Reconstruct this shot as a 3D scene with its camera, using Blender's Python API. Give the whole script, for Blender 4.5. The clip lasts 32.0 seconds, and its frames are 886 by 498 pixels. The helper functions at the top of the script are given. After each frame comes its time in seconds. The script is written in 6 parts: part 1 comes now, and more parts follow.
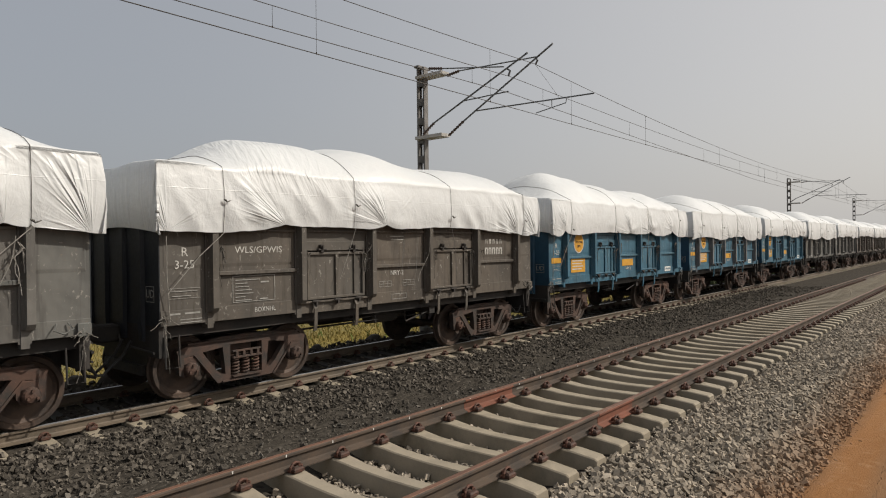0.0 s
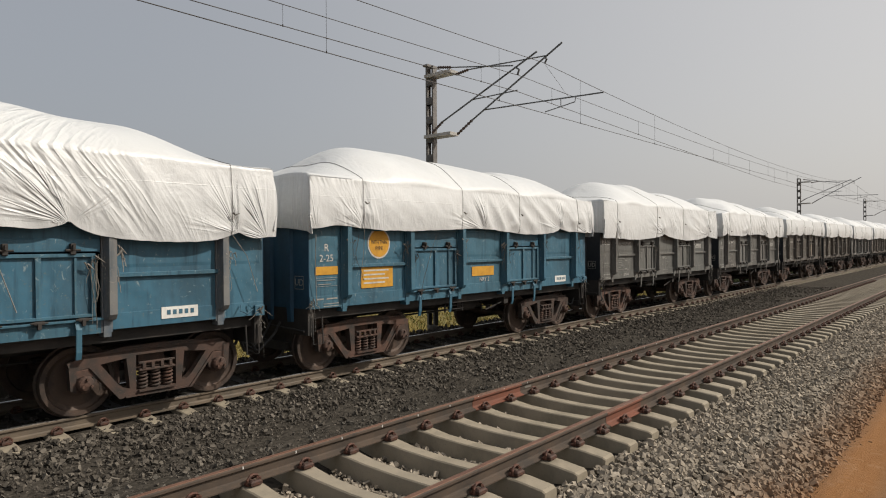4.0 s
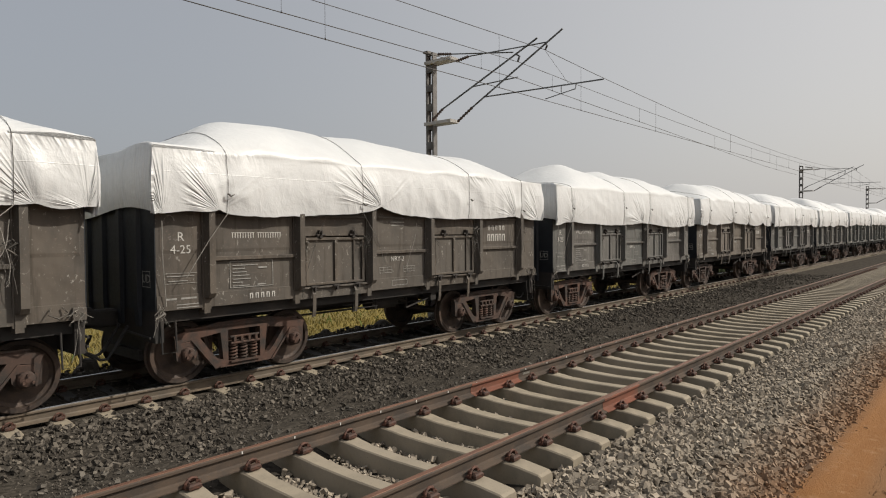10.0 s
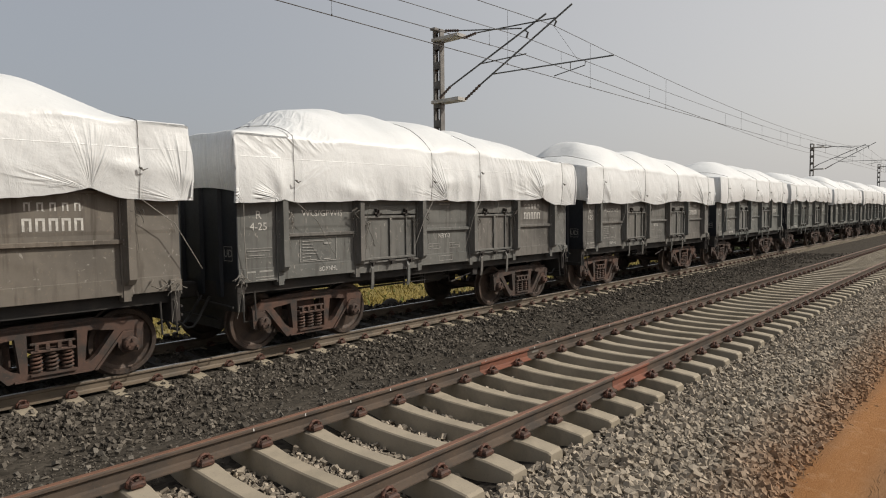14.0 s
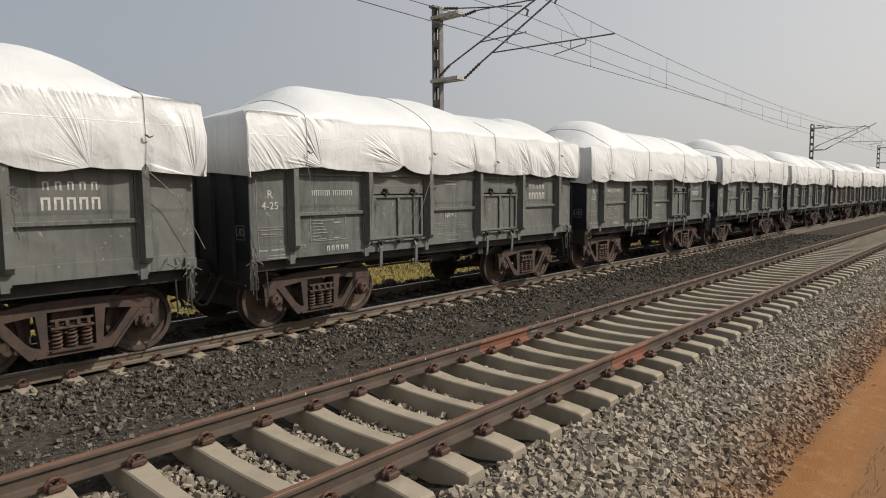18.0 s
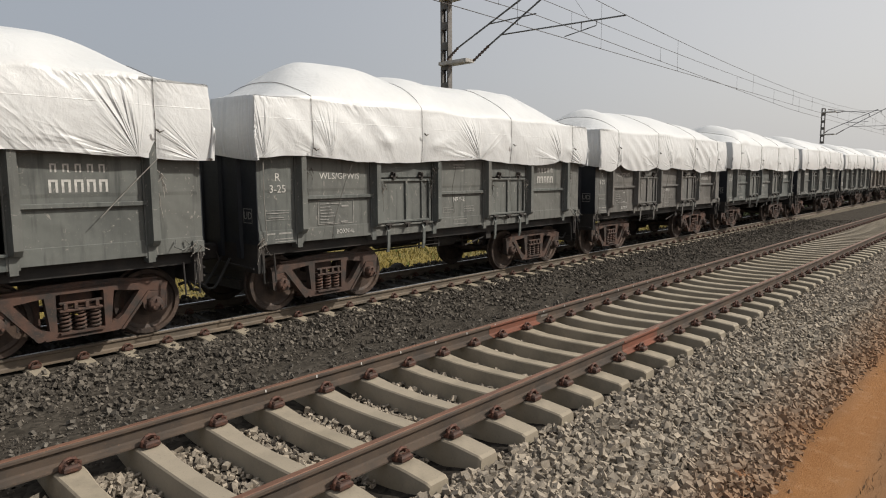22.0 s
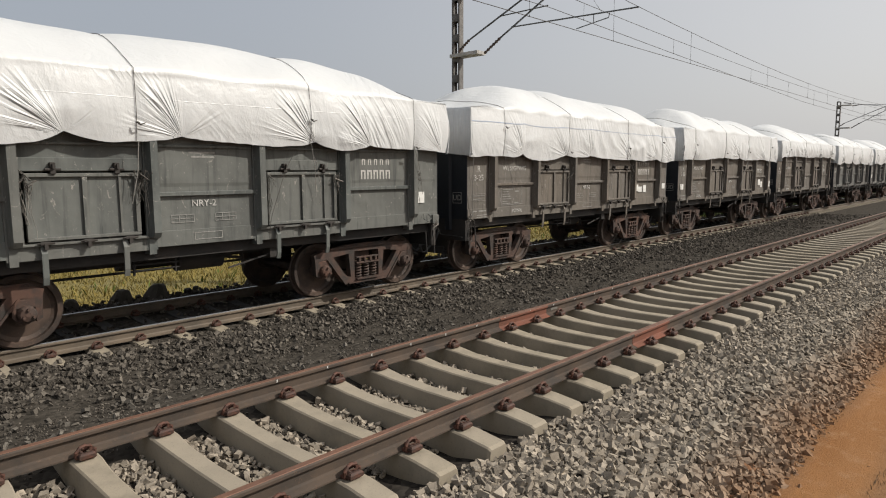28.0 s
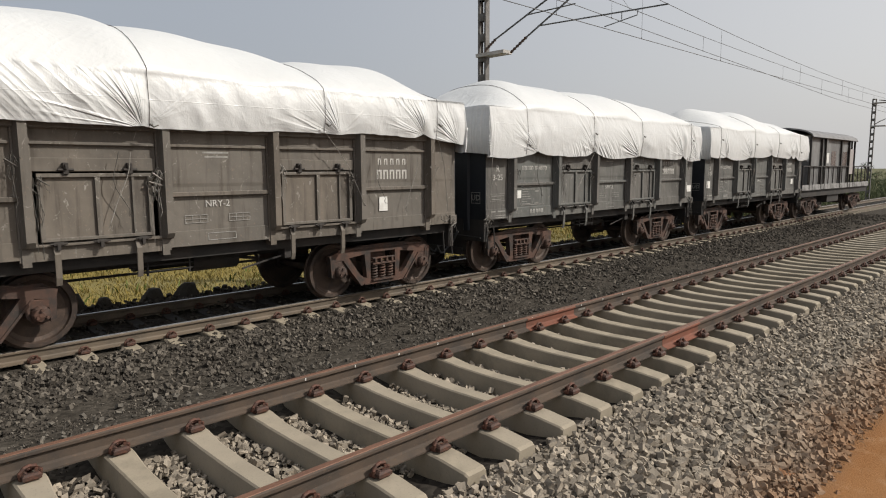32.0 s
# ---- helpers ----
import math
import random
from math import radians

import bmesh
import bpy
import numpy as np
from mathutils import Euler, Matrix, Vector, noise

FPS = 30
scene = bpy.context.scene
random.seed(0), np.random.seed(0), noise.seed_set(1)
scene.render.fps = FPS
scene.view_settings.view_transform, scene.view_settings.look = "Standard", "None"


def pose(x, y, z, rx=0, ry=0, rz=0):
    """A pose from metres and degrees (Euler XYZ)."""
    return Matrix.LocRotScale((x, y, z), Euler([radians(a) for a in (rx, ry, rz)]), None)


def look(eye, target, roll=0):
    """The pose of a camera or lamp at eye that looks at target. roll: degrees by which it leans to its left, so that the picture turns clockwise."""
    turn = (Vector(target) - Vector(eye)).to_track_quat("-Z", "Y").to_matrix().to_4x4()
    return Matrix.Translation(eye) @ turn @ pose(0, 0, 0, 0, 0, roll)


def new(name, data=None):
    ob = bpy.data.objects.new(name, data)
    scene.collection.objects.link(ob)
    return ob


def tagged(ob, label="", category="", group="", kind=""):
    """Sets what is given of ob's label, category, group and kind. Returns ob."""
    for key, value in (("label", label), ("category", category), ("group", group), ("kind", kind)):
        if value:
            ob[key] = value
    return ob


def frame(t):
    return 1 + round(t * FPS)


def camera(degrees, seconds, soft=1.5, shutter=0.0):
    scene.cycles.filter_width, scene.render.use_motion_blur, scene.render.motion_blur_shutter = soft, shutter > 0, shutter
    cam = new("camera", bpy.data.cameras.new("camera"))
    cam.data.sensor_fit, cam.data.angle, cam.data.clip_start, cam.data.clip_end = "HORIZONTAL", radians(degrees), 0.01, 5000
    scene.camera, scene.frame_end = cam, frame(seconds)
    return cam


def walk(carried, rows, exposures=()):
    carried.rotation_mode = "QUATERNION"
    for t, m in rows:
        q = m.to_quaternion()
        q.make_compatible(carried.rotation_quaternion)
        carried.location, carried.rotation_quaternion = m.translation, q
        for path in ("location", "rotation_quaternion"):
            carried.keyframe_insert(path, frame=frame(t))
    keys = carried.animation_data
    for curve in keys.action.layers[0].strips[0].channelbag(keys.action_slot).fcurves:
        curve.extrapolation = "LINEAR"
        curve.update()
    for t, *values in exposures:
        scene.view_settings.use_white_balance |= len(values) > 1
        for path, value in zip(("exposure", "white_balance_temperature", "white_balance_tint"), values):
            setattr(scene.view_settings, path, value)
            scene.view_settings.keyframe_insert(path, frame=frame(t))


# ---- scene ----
# ---- camera and its way: a standing operator, hand-held ----
# seconds, x, y, z, bearing from +y towards +x, tilt, roll (metres, degrees)
PATH = [
    (0.0, -6.901, -3.669, 2.088, 49.552, -0.364, -0.638),
    (0.5, -6.912, -3.667, 2.089, 49.295, -0.427, -0.583),
    (1.0, -6.922, -3.665, 2.087, 49.081, -0.398, -0.631),
    (1.5, -6.928, -3.667, 2.086, 48.898, -0.436, -0.518),
    (2.0, -6.932, -3.669, 2.086, 49.008, -0.331, -0.540),
    (2.5, -6.934, -3.669, 2.084, 49.081, -0.347, -0.513),
    (3.0, -6.934, -3.668, 2.082, 49.156, -0.366, -0.480),
    (3.5, -6.935, -3.668, 2.080, 49.108, -0.419, -0.424),
    (5.5, -6.941, -3.681, 2.088, 47.949, -0.572, -0.376),
    (6.0, -6.948, -3.689, 2.081, 47.881, -0.620, -0.340),
    (6.5, -6.951, -3.690, 2.077, 47.928, -0.679, -0.376),
    (7.0, -6.949, -3.686, 2.076, 47.792, -0.844, -0.315),
    (7.5, -6.945, -3.684, 2.073, 47.878, -1.018, -0.273),
    (8.0, -6.939, -3.688, 2.070, 47.985, -1.146, -0.305),
    (8.5, -6.933, -3.697, 2.070, 48.051, -1.253, -0.325),
    (9.0, -6.928, -3.707, 2.072, 48.164, -1.365, -0.344),
    (9.5, -6.926, -3.714, 2.073, 48.412, -1.438, -0.361),
    (10.0, -6.923, -3.717, 2.071, 48.734, -1.536, -0.409),
    (10.5, -6.918, -3.712, 2.069, 49.081, -1.734, -0.393),
    (11.0, -6.916, -3.701, 2.067, 49.281, -1.910, -0.396),
    (11.5, -6.919, -3.690, 2.065, 49.504, -2.112, -0.389),
    (12.0, -6.922, -3.679, 2.064, 49.335, -2.309, -0.524),
    (12.5, -6.925, -3.672, 2.062, 49.010, -2.621, -0.463),
    (13.0, -6.926, -3.670, 2.060, 48.691, -2.703, -0.481),
    (13.5, -6.922, -3.669, 2.058, 48.428, -2.946, -0.483),
    (14.0, -6.913, -3.667, 2.053, 48.114, -3.355, -0.534),
    (14.5, -6.905, -3.666, 2.051, 48.035, -3.707, -0.525),
    (16.5, -6.909, -3.654, 2.035, 48.658, -4.123, -0.514),
    (17.0, -6.908, -3.646, 2.035, 48.397, -4.352, -0.579),
    (17.5, -6.905, -3.638, 2.033, 48.201, -4.787, -0.526),
    (18.0, -6.902, -3.636, 2.032, 48.244, -5.049, -0.483),
    (18.5, -6.902, -3.639, 2.033, 48.383, -5.256, -0.509),
    (19.0, -6.903, -3.642, 2.034, 48.608, -5.334, -0.514),
    (19.5, -6.905, -3.642, 2.034, 48.663, -5.306, -0.548),
    (20.0, -6.908, -3.636, 2.032, 48.641, -5.381, -0.545),
    (20.5, -6.912, -3.626, 2.029, 48.541, -5.701, -0.581),
    (21.0, -6.918, -3.614, 2.028, 48.413, -5.997, -0.437),
    (21.5, -6.918, -3.593, 2.025, 48.021, -6.291, -0.387),
    (22.0, -6.913, -3.569, 2.019, 47.696, -6.446, -0.343),
    (22.5, -6.914, -3.552, 2.014, 47.408, -6.514, -0.322),
    (23.0, -6.918, -3.545, 2.009, 47.050, -6.560, -0.234),
    (23.5, -6.917, -3.542, 2.006, 46.735, -6.750, -0.393),
    (24.0, -6.914, -3.547, 2.008, 46.500, -6.996, -0.327),
    (24.5, -6.917, -3.558, 2.010, 46.430, -7.006, -0.375),
    (25.0, -6.922, -3.570, 2.011, 46.338, -7.072, -0.276),
    (25.5, -6.922, -3.576, 2.013, 46.503, -7.087, -0.256),
    (27.5, -6.921, -3.575, 2.014, 47.056, -7.104, -0.127),
    (28.0, -6.927, -3.575, 2.014, 46.790, -7.071, -0.156),
    (28.5, -6.931, -3.573, 2.013, 46.468, -7.080, -0.154),
    (29.0, -6.930, -3.565, 2.011, 46.271, -7.075, -0.198),
    (29.5, -6.927, -3.561, 2.011, 45.966, -7.075, -0.227),
    (30.0, -6.926, -3.560, 2.009, 45.675, -7.109, -0.252),
    (30.5, -6.927, -3.553, 2.007, 45.587, -7.039, -0.282),
    (31.0, -6.931, -3.545, 2.005, 45.355, -7.060, -0.226),
    (31.5, -6.935, -3.541, 2.004, 45.046, -7.044, -0.336),
    (32.0, -6.940, -3.541, 2.006, 44.582, -7.057, -0.283),
]
cam = camera(69.45, 32.0, soft=1.1)


def aim(x, y, z, bearing, tilt, roll):
    b, p = radians(bearing), radians(tilt)
    way = Vector((math.sin(b) * math.cos(p), math.cos(b) * math.cos(p), math.sin(p)))
    eye = Vector((x, y, z))
    return look(eye, eye + way * 10, roll)


walk(cam, [(t, aim(*row)) for t, *row in PATH], [(0.0, 0.12, 6720, 10), (10.0, 0.16, 6720, 10), (20.0, 0.24, 6620, 10), (32.0, 0.31, 6520, 10)])

# ---- light: hazy dry-season daylight, sun over the operator's right shoulder ----
SUN_BEARING, SUN_HEIGHT = 140.0, 42.0  # degrees from +y towards +x, and above the horizon
world = bpy.data.worlds.new("world")
scene.world = world
world.use_nodes = True
wn, wl = world.node_tree.nodes, world.node_tree.links
wn.clear()
sky = wn.new("ShaderNodeTexSky")
sky.sky_type = "NISHITA"
sky.sun_disc = False
sky.sun_elevation, sky.sun_rotation = radians(SUN_HEIGHT), radians(SUN_BEARING)
sky.air_density, sky.dust_density, sky.ozone_density = 1.0, 6.0, 1.0
haze = wn.new("ShaderNodeMix")
haze.data_type = "RGBA"
haze.inputs[0].default_value = 0.72
toward = wn.new("ShaderNodeVectorMath")  # the haze brightens towards the sun
toward.operation = "DOT_PRODUCT"
toward.inputs[1].default_value = (math.sin(radians(SUN_BEARING)), math.cos(radians(SUN_BEARING)), 0)
wl.new(wn.new("ShaderNodeTexCoord").outputs["Generated"], toward.inputs[0])
spread_of_haze = wn.new("ShaderNodeMapRange")
spread_of_haze.interpolation_type = "SMOOTHSTEP"
spread_of_haze.inputs["From Min"].default_value, spread_of_haze.inputs["From Max"].default_value = -0.65, 0.95
wl.new(toward.outputs["Value"], spread_of_haze.inputs["Value"])
tone = wn.new("ShaderNodeMix")
tone.data_type = "RGBA"
tone.inputs[6].default_value = (3.85, 4.1, 4.5, 1)
tone.inputs[7].default_value = (7.3, 7.2, 7.1, 1)
wl.new(spread_of_haze.outputs[0], tone.inputs[0])
wl.new(tone.outputs[2], haze.inputs[7])
background = wn.new("ShaderNodeBackground")
background.inputs["Strength"].default_value = 0.093
world_out = wn.new("ShaderNodeOutputWorld")
wl.new(sky.outputs[0], haze.inputs[6])
wl.new(haze.outputs[2], background.inputs["Color"])
wl.new(background.outputs[0], world_out.inputs["Surface"])

sun = new("sun", bpy.data.lights.new("sun", "SUN"))
sun.data.energy, sun.data.angle, sun.data.color = 3.6, radians(0.9), (1.0, 0.95, 0.87)
sb, sh = radians(SUN_BEARING), radians(SUN_HEIGHT)
sun.matrix_world = look((0, 0, 40), (-math.sin(sb) * math.cos(sh), -math.cos(sb) * math.cos(sh), 40 - math.sin(sh)))

# ---- plan in numbers ----
# x runs along the line, y across it away from the operator; z = 0 is the top of the near rails
NEAR_Y, FAR_Y, FAR_Z = 0.872, 7.06, -0.32  # track centre lines, and the height of the far rails
GAUGE = 1.743  # between rail centres
SLEEPER = 0.6
PITCH, FIRST = 10.91, 0.318  # wagon spacing, and the place of the first wagon's middle in it
GROUND = -0.62

# ---- materials ----
def material(name):
    m = bpy.data.materials.new(name)
    m.use_nodes = True
    nodes = m.node_tree.nodes
    return m, nodes, m.node_tree.links, nodes["Principled BSDF"]


def noise_node(nodes, links, coord, scale, detail=4.0, rough=0.6, stretch=None):
    n = nodes.new("ShaderNodeTexNoise")
    n.inputs["Scale"].default_value = scale
    n.inputs["Detail"].default_value = detail
    n.inputs["Roughness"].default_value = rough
    if stretch:
        mp = nodes.new("ShaderNodeMapping")
        mp.inputs["Scale"].default_value = stretch
        links.new(coord, mp.inputs["Vector"])
        coord = mp.outputs[0]
    links.new(coord, n.inputs["Vector"])
    return n


def ramp(nodes, links, value, lo, hi):
    r = nodes.new("ShaderNodeMapRange")
    r.inputs["From Min"].default_value, r.inputs["From Max"].default_value = lo, hi
    links.new(value, r.inputs["Value"])
    return r.outputs[0]


def mix(nodes, links, factor, a, b, mode="MIX"):
    n = nodes.new("ShaderNodeMix")
    n.data_type, n.blend_type = "RGBA", mode
    for value, k in ((factor, 0), (a, 6), (b, 7)):
        if isinstance(value, (int, float)):
            n.inputs[k].default_value = value
        elif isinstance(value, tuple):
            n.inputs[k].default_value = (*value, 1)
        else:
            links.new(value, n.inputs[k])
    return n.outputs[2]


def bump(nodes, links, bsdf, height, strength, distance):
    b = nodes.new("ShaderNodeBump")
    b.inputs["Strength"].default_value, b.inputs["Distance"].default_value = strength, distance
    links.new(height, b.inputs["Height"])
    links.new(b.outputs[0], bsdf.inputs["Normal"])


def surface(name, base, second, third=None, rough=0.7, metal=0.0, coarse=1.5, fine=18.0, relief=0.3, depth=0.004,
            random_to=None, random_amount=0.6, streak=False, patchy=(0.42, 0.62), gloss=0.35, scuff=None):
    """A worn surface: base with patches of second at a coarse scale, specks of third at a fine one."""
    m, nodes, links, bsdf = material(name)
    coord = nodes.new("ShaderNodeTexCoord").outputs["Object"]
    big = noise_node(nodes, links, coord, coarse, 5, 0.65, (1, 1, 0.35) if streak else None)
    small = noise_node(nodes, links, coord, fine, 4, 0.7)
    colour = mix(nodes, links, ramp(nodes, links, big.outputs["Fac"], *patchy), base, second)
    if random_to:
        info = nodes.new("ShaderNodeObjectInfo")
        amount = nodes.new("ShaderNodeMath")
        amount.operation = "MULTIPLY"
        amount.inputs[1].default_value = random_amount
        links.new(info.outputs["Random"], amount.inputs[0])
        colour = mix(nodes, links, amount.outputs[0], colour, random_to)
    if third:
        colour = mix(nodes, links, ramp(nodes, links, small.outputs["Fac"], 0.58, 0.74), colour, third)
    if scuff:
        marks = noise_node(nodes, links, coord, 5.5, 7, 0.72, (1, 1, 0.8))
        marks.inputs["Distortion"].default_value = 2.5
        colour = mix(nodes, links, ramp(nodes, links, marks.outputs["Fac"], 0.61, 0.66), colour, scuff)
        runs = noise_node(nodes, links, coord, 9, 4, 0.6, (1, 1, 0.09))
        colour = mix(nodes, links, ramp(nodes, links, runs.outputs["Fac"], 0.54, 0.74), colour, tuple(0.45 * c for c in base))
    links.new(colour, bsdf.inputs["Base Color"])
    bsdf.inputs["Metallic"].default_value = metal
    bsdf.inputs["Specular IOR Level"].default_value = gloss
    rr = nodes.new("ShaderNodeMapRange")
    rr.inputs["To Min"].default_value, rr.inputs["To Max"].default_value = rough - 0.12, min(1, rough + 0.15)
    links.new(small.outputs["Fac"], rr.inputs["Value"])
    links.new(rr.outputs[0], bsdf.inputs["Roughness"])
    bump(nodes, links, bsdf, small.outputs["Fac"], relief, depth)
    if scuff:  # shallow dents in the sheet
        dents = noise_node(nodes, links, coord, 2.2, 2, 0.5)
        wide = nodes.new("ShaderNodeBump")
        wide.inputs["Strength"].default_value, wide.inputs["Distance"].default_value = 0.55, 0.06
        links.new(dents.outputs["Fac"], wide.inputs["Height"])
        links.new(wide.outputs[0], bsdf.inputs["Normal"].links[0].from_node.inputs["Normal"])
    return m


PALE = (0.25, 0.235, 0.21)
PAINT = {
    "grey": surface("wagon_paint_grey", (0.128, 0.12, 0.109), (0.066, 0.062, 0.057), (0.14, 0.12, 0.10), 0.62, 0, 1.3, 22,
                    0.25, 0.004, (0.105, 0.113, 0.108), 0.7, True, scuff=PALE),
    "green": surface("wagon_paint_green_grey", (0.112, 0.122, 0.114), (0.056, 0.064, 0.062), (0.145, 0.145, 0.13), 0.62, 0, 1.3, 22,
                     0.25, 0.004, (0.125, 0.122, 0.11), 0.7, True, scuff=PALE),
    "brown": surface("wagon_paint_brown", (0.098, 0.081, 0.064), (0.050, 0.043, 0.036), (0.14, 0.11, 0.088), 0.66, 0, 1.3, 22,
                     0.25, 0.004, (0.085, 0.079, 0.07), 0.75, True, scuff=PALE),
    "tan": surface("wagon_paint_tan", (0.140, 0.119, 0.096), (0.074, 0.064, 0.053), (0.18, 0.145, 0.115), 0.66, 0, 1.3, 22,
                   0.25, 0.004, (0.122, 0.113, 0.10), 0.75, True, scuff=PALE),
    "blue": surface("wagon_paint_blue", (0.036, 0.118, 0.180), (0.024, 0.066, 0.098), (0.085, 0.12, 0.125), 0.55, 0, 1.3, 20,
                    0.25, 0.004, (0.05, 0.125, 0.165), 0.6, True, scuff=(0.17, 0.23, 0.25)),
}
M_RUBBED = surface("rubbed_grey_paint", (0.15, 0.15, 0.145), (0.075, 0.10, 0.125), (0.2, 0.19, 0.17), 0.66, 0, 2.5, 22, 0.25, streak=True, scuff=PALE)
M_TAN = surface("bleached_door_paint", (0.22, 0.185, 0.14), (0.15, 0.125, 0.10), (0.28, 0.24, 0.19), 0.7, 0, 2.0, 22, 0.25, scuff=PALE)
M_PALE = surface("pale_grey_paint", (0.42, 0.41, 0.39), (0.30, 0.29, 0.27), None, 0.7, 0, 3, 30, 0.2)
# end walls face away from the sun; that shade is painted into their colour
END_SHADED = {"blue": surface("shaded_end_blue", (0.016, 0.06, 0.105), (0.012, 0.042, 0.07), None, 0.6, 0, 1.3, 20, 0.25),
             "dark": surface("shaded_end_dark", (0.013, 0.016, 0.021), (0.009, 0.011, 0.014), None, 0.6, 0, 1.3, 20, 0.25)}
M_STEEL = surface("black_underframe_steel", (0.024, 0.023, 0.022), (0.040, 0.034, 0.030), None, 0.75, 0, 2, 30, 0.3)
M_BOGIE = surface("rusty_cast_steel", (0.090, 0.047, 0.033), (0.032, 0.027, 0.024), (0.145, 0.09, 0.065), 0.78, 0, 4, 35, 0.4,
                  0.004, (0.040, 0.034, 0.030), 0.65)
M_WHEEL = surface("worn_wheel_steel", (0.085, 0.058, 0.044), (0.038, 0.030, 0.026), (0.12, 0.085, 0.064), 0.6, 0.25, 2.5, 25, 0.3)
M_RAIL = surface("rusted_rail_steel", (0.080, 0.060, 0.046), (0.050, 0.042, 0.036), (0.12, 0.08, 0.056), 0.75, 0.0, 1.6, 40, 0.3,
                 gloss=0.2)
M_RAILTOP = surface("rail_running_top", (0.175, 0.09, 0.058), (0.13, 0.068, 0.046), None, 0.5, 0.3, 1.0, 30, 0.1)
M_RAILFAR = surface("dusty_rail_steel", (0.13, 0.102, 0.074), (0.085, 0.07, 0.054), (0.18, 0.14, 0.10), 0.65, 0.1, 1.0, 40, 0.3)
M_SHINE = surface("polished_rail_top", (0.45, 0.44, 0.42), (0.36, 0.34, 0.32), None, 0.3, 0.85, 1.0, 30, 0.1)
M_OXIDE = surface("red_oxide_weld_paint", (0.165, 0.06, 0.036), (0.12, 0.052, 0.034), (0.13, 0.07, 0.05), 0.75, 0, 4, 40, 0.2)
M_CONCRETE = surface("sleeper_concrete", (0.266, 0.228, 0.17), (0.2, 0.172, 0.128), (0.172, 0.147, 0.113), 0.88, 0, 3.2, 60, 0.35,
                     0.003, (0.265, 0.23, 0.178), 0.7)
# near-black concrete: the shade under the train, put into the colour
M_SHADED_CONCRETE = surface("shaded_sleeper_concrete", (0.05, 0.045, 0.038), (0.03, 0.028, 0.025), (0.08, 0.07, 0.058), 0.8, 0, 3.2, 60, 0.35)
M_CLIP = surface("rusty_spring_steel", (0.115, 0.05, 0.034), (0.05, 0.03, 0.024), (0.16, 0.08, 0.05), 0.7, 0.2, 12, 90, 0.3)
M_MAST = surface("weathered_mast_steel", (0.16, 0.155, 0.15), (0.11, 0.105, 0.10), (0.20, 0.16, 0.13), 0.6, 0.5, 2, 30, 0.2)
M_TUBE = surface("galvanised_tube", (0.12, 0.125, 0.13), (0.085, 0.09, 0.095), None, 0.5, 0.5, 3, 30, 0.2)
M_PORCELAIN = surface("brown_porcelain", (0.07, 0.045, 0.035), (0.05, 0.035, 0.03), None, 0.25, 0, 5, 30, 0.1)
M_WIRE = surface("copper_wire", (0.085, 0.08, 0.078), (0.06, 0.055, 0.05), None, 0.5, 0.5, 5, 30, 0.1)
M_WHITE = surface("faded_white_paint", (0.50, 0.49, 0.46), (0.33, 0.32, 0.30), None, 0.8, 0, 14, 60, 0.1)
M_FAINT = surface("thin_white_paint", (0.30, 0.295, 0.275), (0.20, 0.195, 0.18), None, 0.8, 0, 14, 60, 0.1)
M_PAPER = surface("white_paper_label", (0.66, 0.66, 0.63), (0.55, 0.54, 0.51), None, 0.8, 0, 6, 60, 0.1)
M_YELLOW = surface("yellow_marking_paint", (0.52, 0.27, 0.03), (0.42, 0.21, 0.025), (0.33, 0.2, 0.06), 0.7, 0, 6, 50, 0.1)
M_RAG = surface("grey_rag_cloth", (0.25, 0.235, 0.21), (0.12, 0.11, 0.095), None, 0.95, 0, 9, 60, 0.3)
M_ROPE = surface("dark_tie_rope", (0.11, 0.102, 0.09), (0.06, 0.056, 0.05), None, 0.9, 0, 9, 80, 0.2)
M_LIGHT_ROPE = surface("pale_tie_rope", (0.30, 0.285, 0.26), (0.2, 0.19, 0.17), None, 0.9, 0, 9, 80, 0.2)
M_RUBBER = surface("black_rubber_hose", (0.02, 0.02, 0.021), (0.03, 0.03, 0.03), None, 0.65, 0, 9, 40, 0.1)
M_VAN = surface("van_grey_paint", (0.165, 0.165, 0.165), (0.115, 0.115, 0.115), (0.19, 0.18, 0.165), 0.62, 0, 1.3, 22, 0.25, streak=True, scuff=PALE)
M_SKIRT = surface("scuffed_white_skirt", (0.25, 0.245, 0.24), (0.12, 0.118, 0.115), (0.2, 0.19, 0.18), 0.75, 0, 2.5, 20, 0.2)
M_PINK = surface("faded_curtain_cloth", (0.34, 0.31, 0.30), (0.27, 0.25, 0.245), None, 0.9, 0, 4, 40, 0.1)


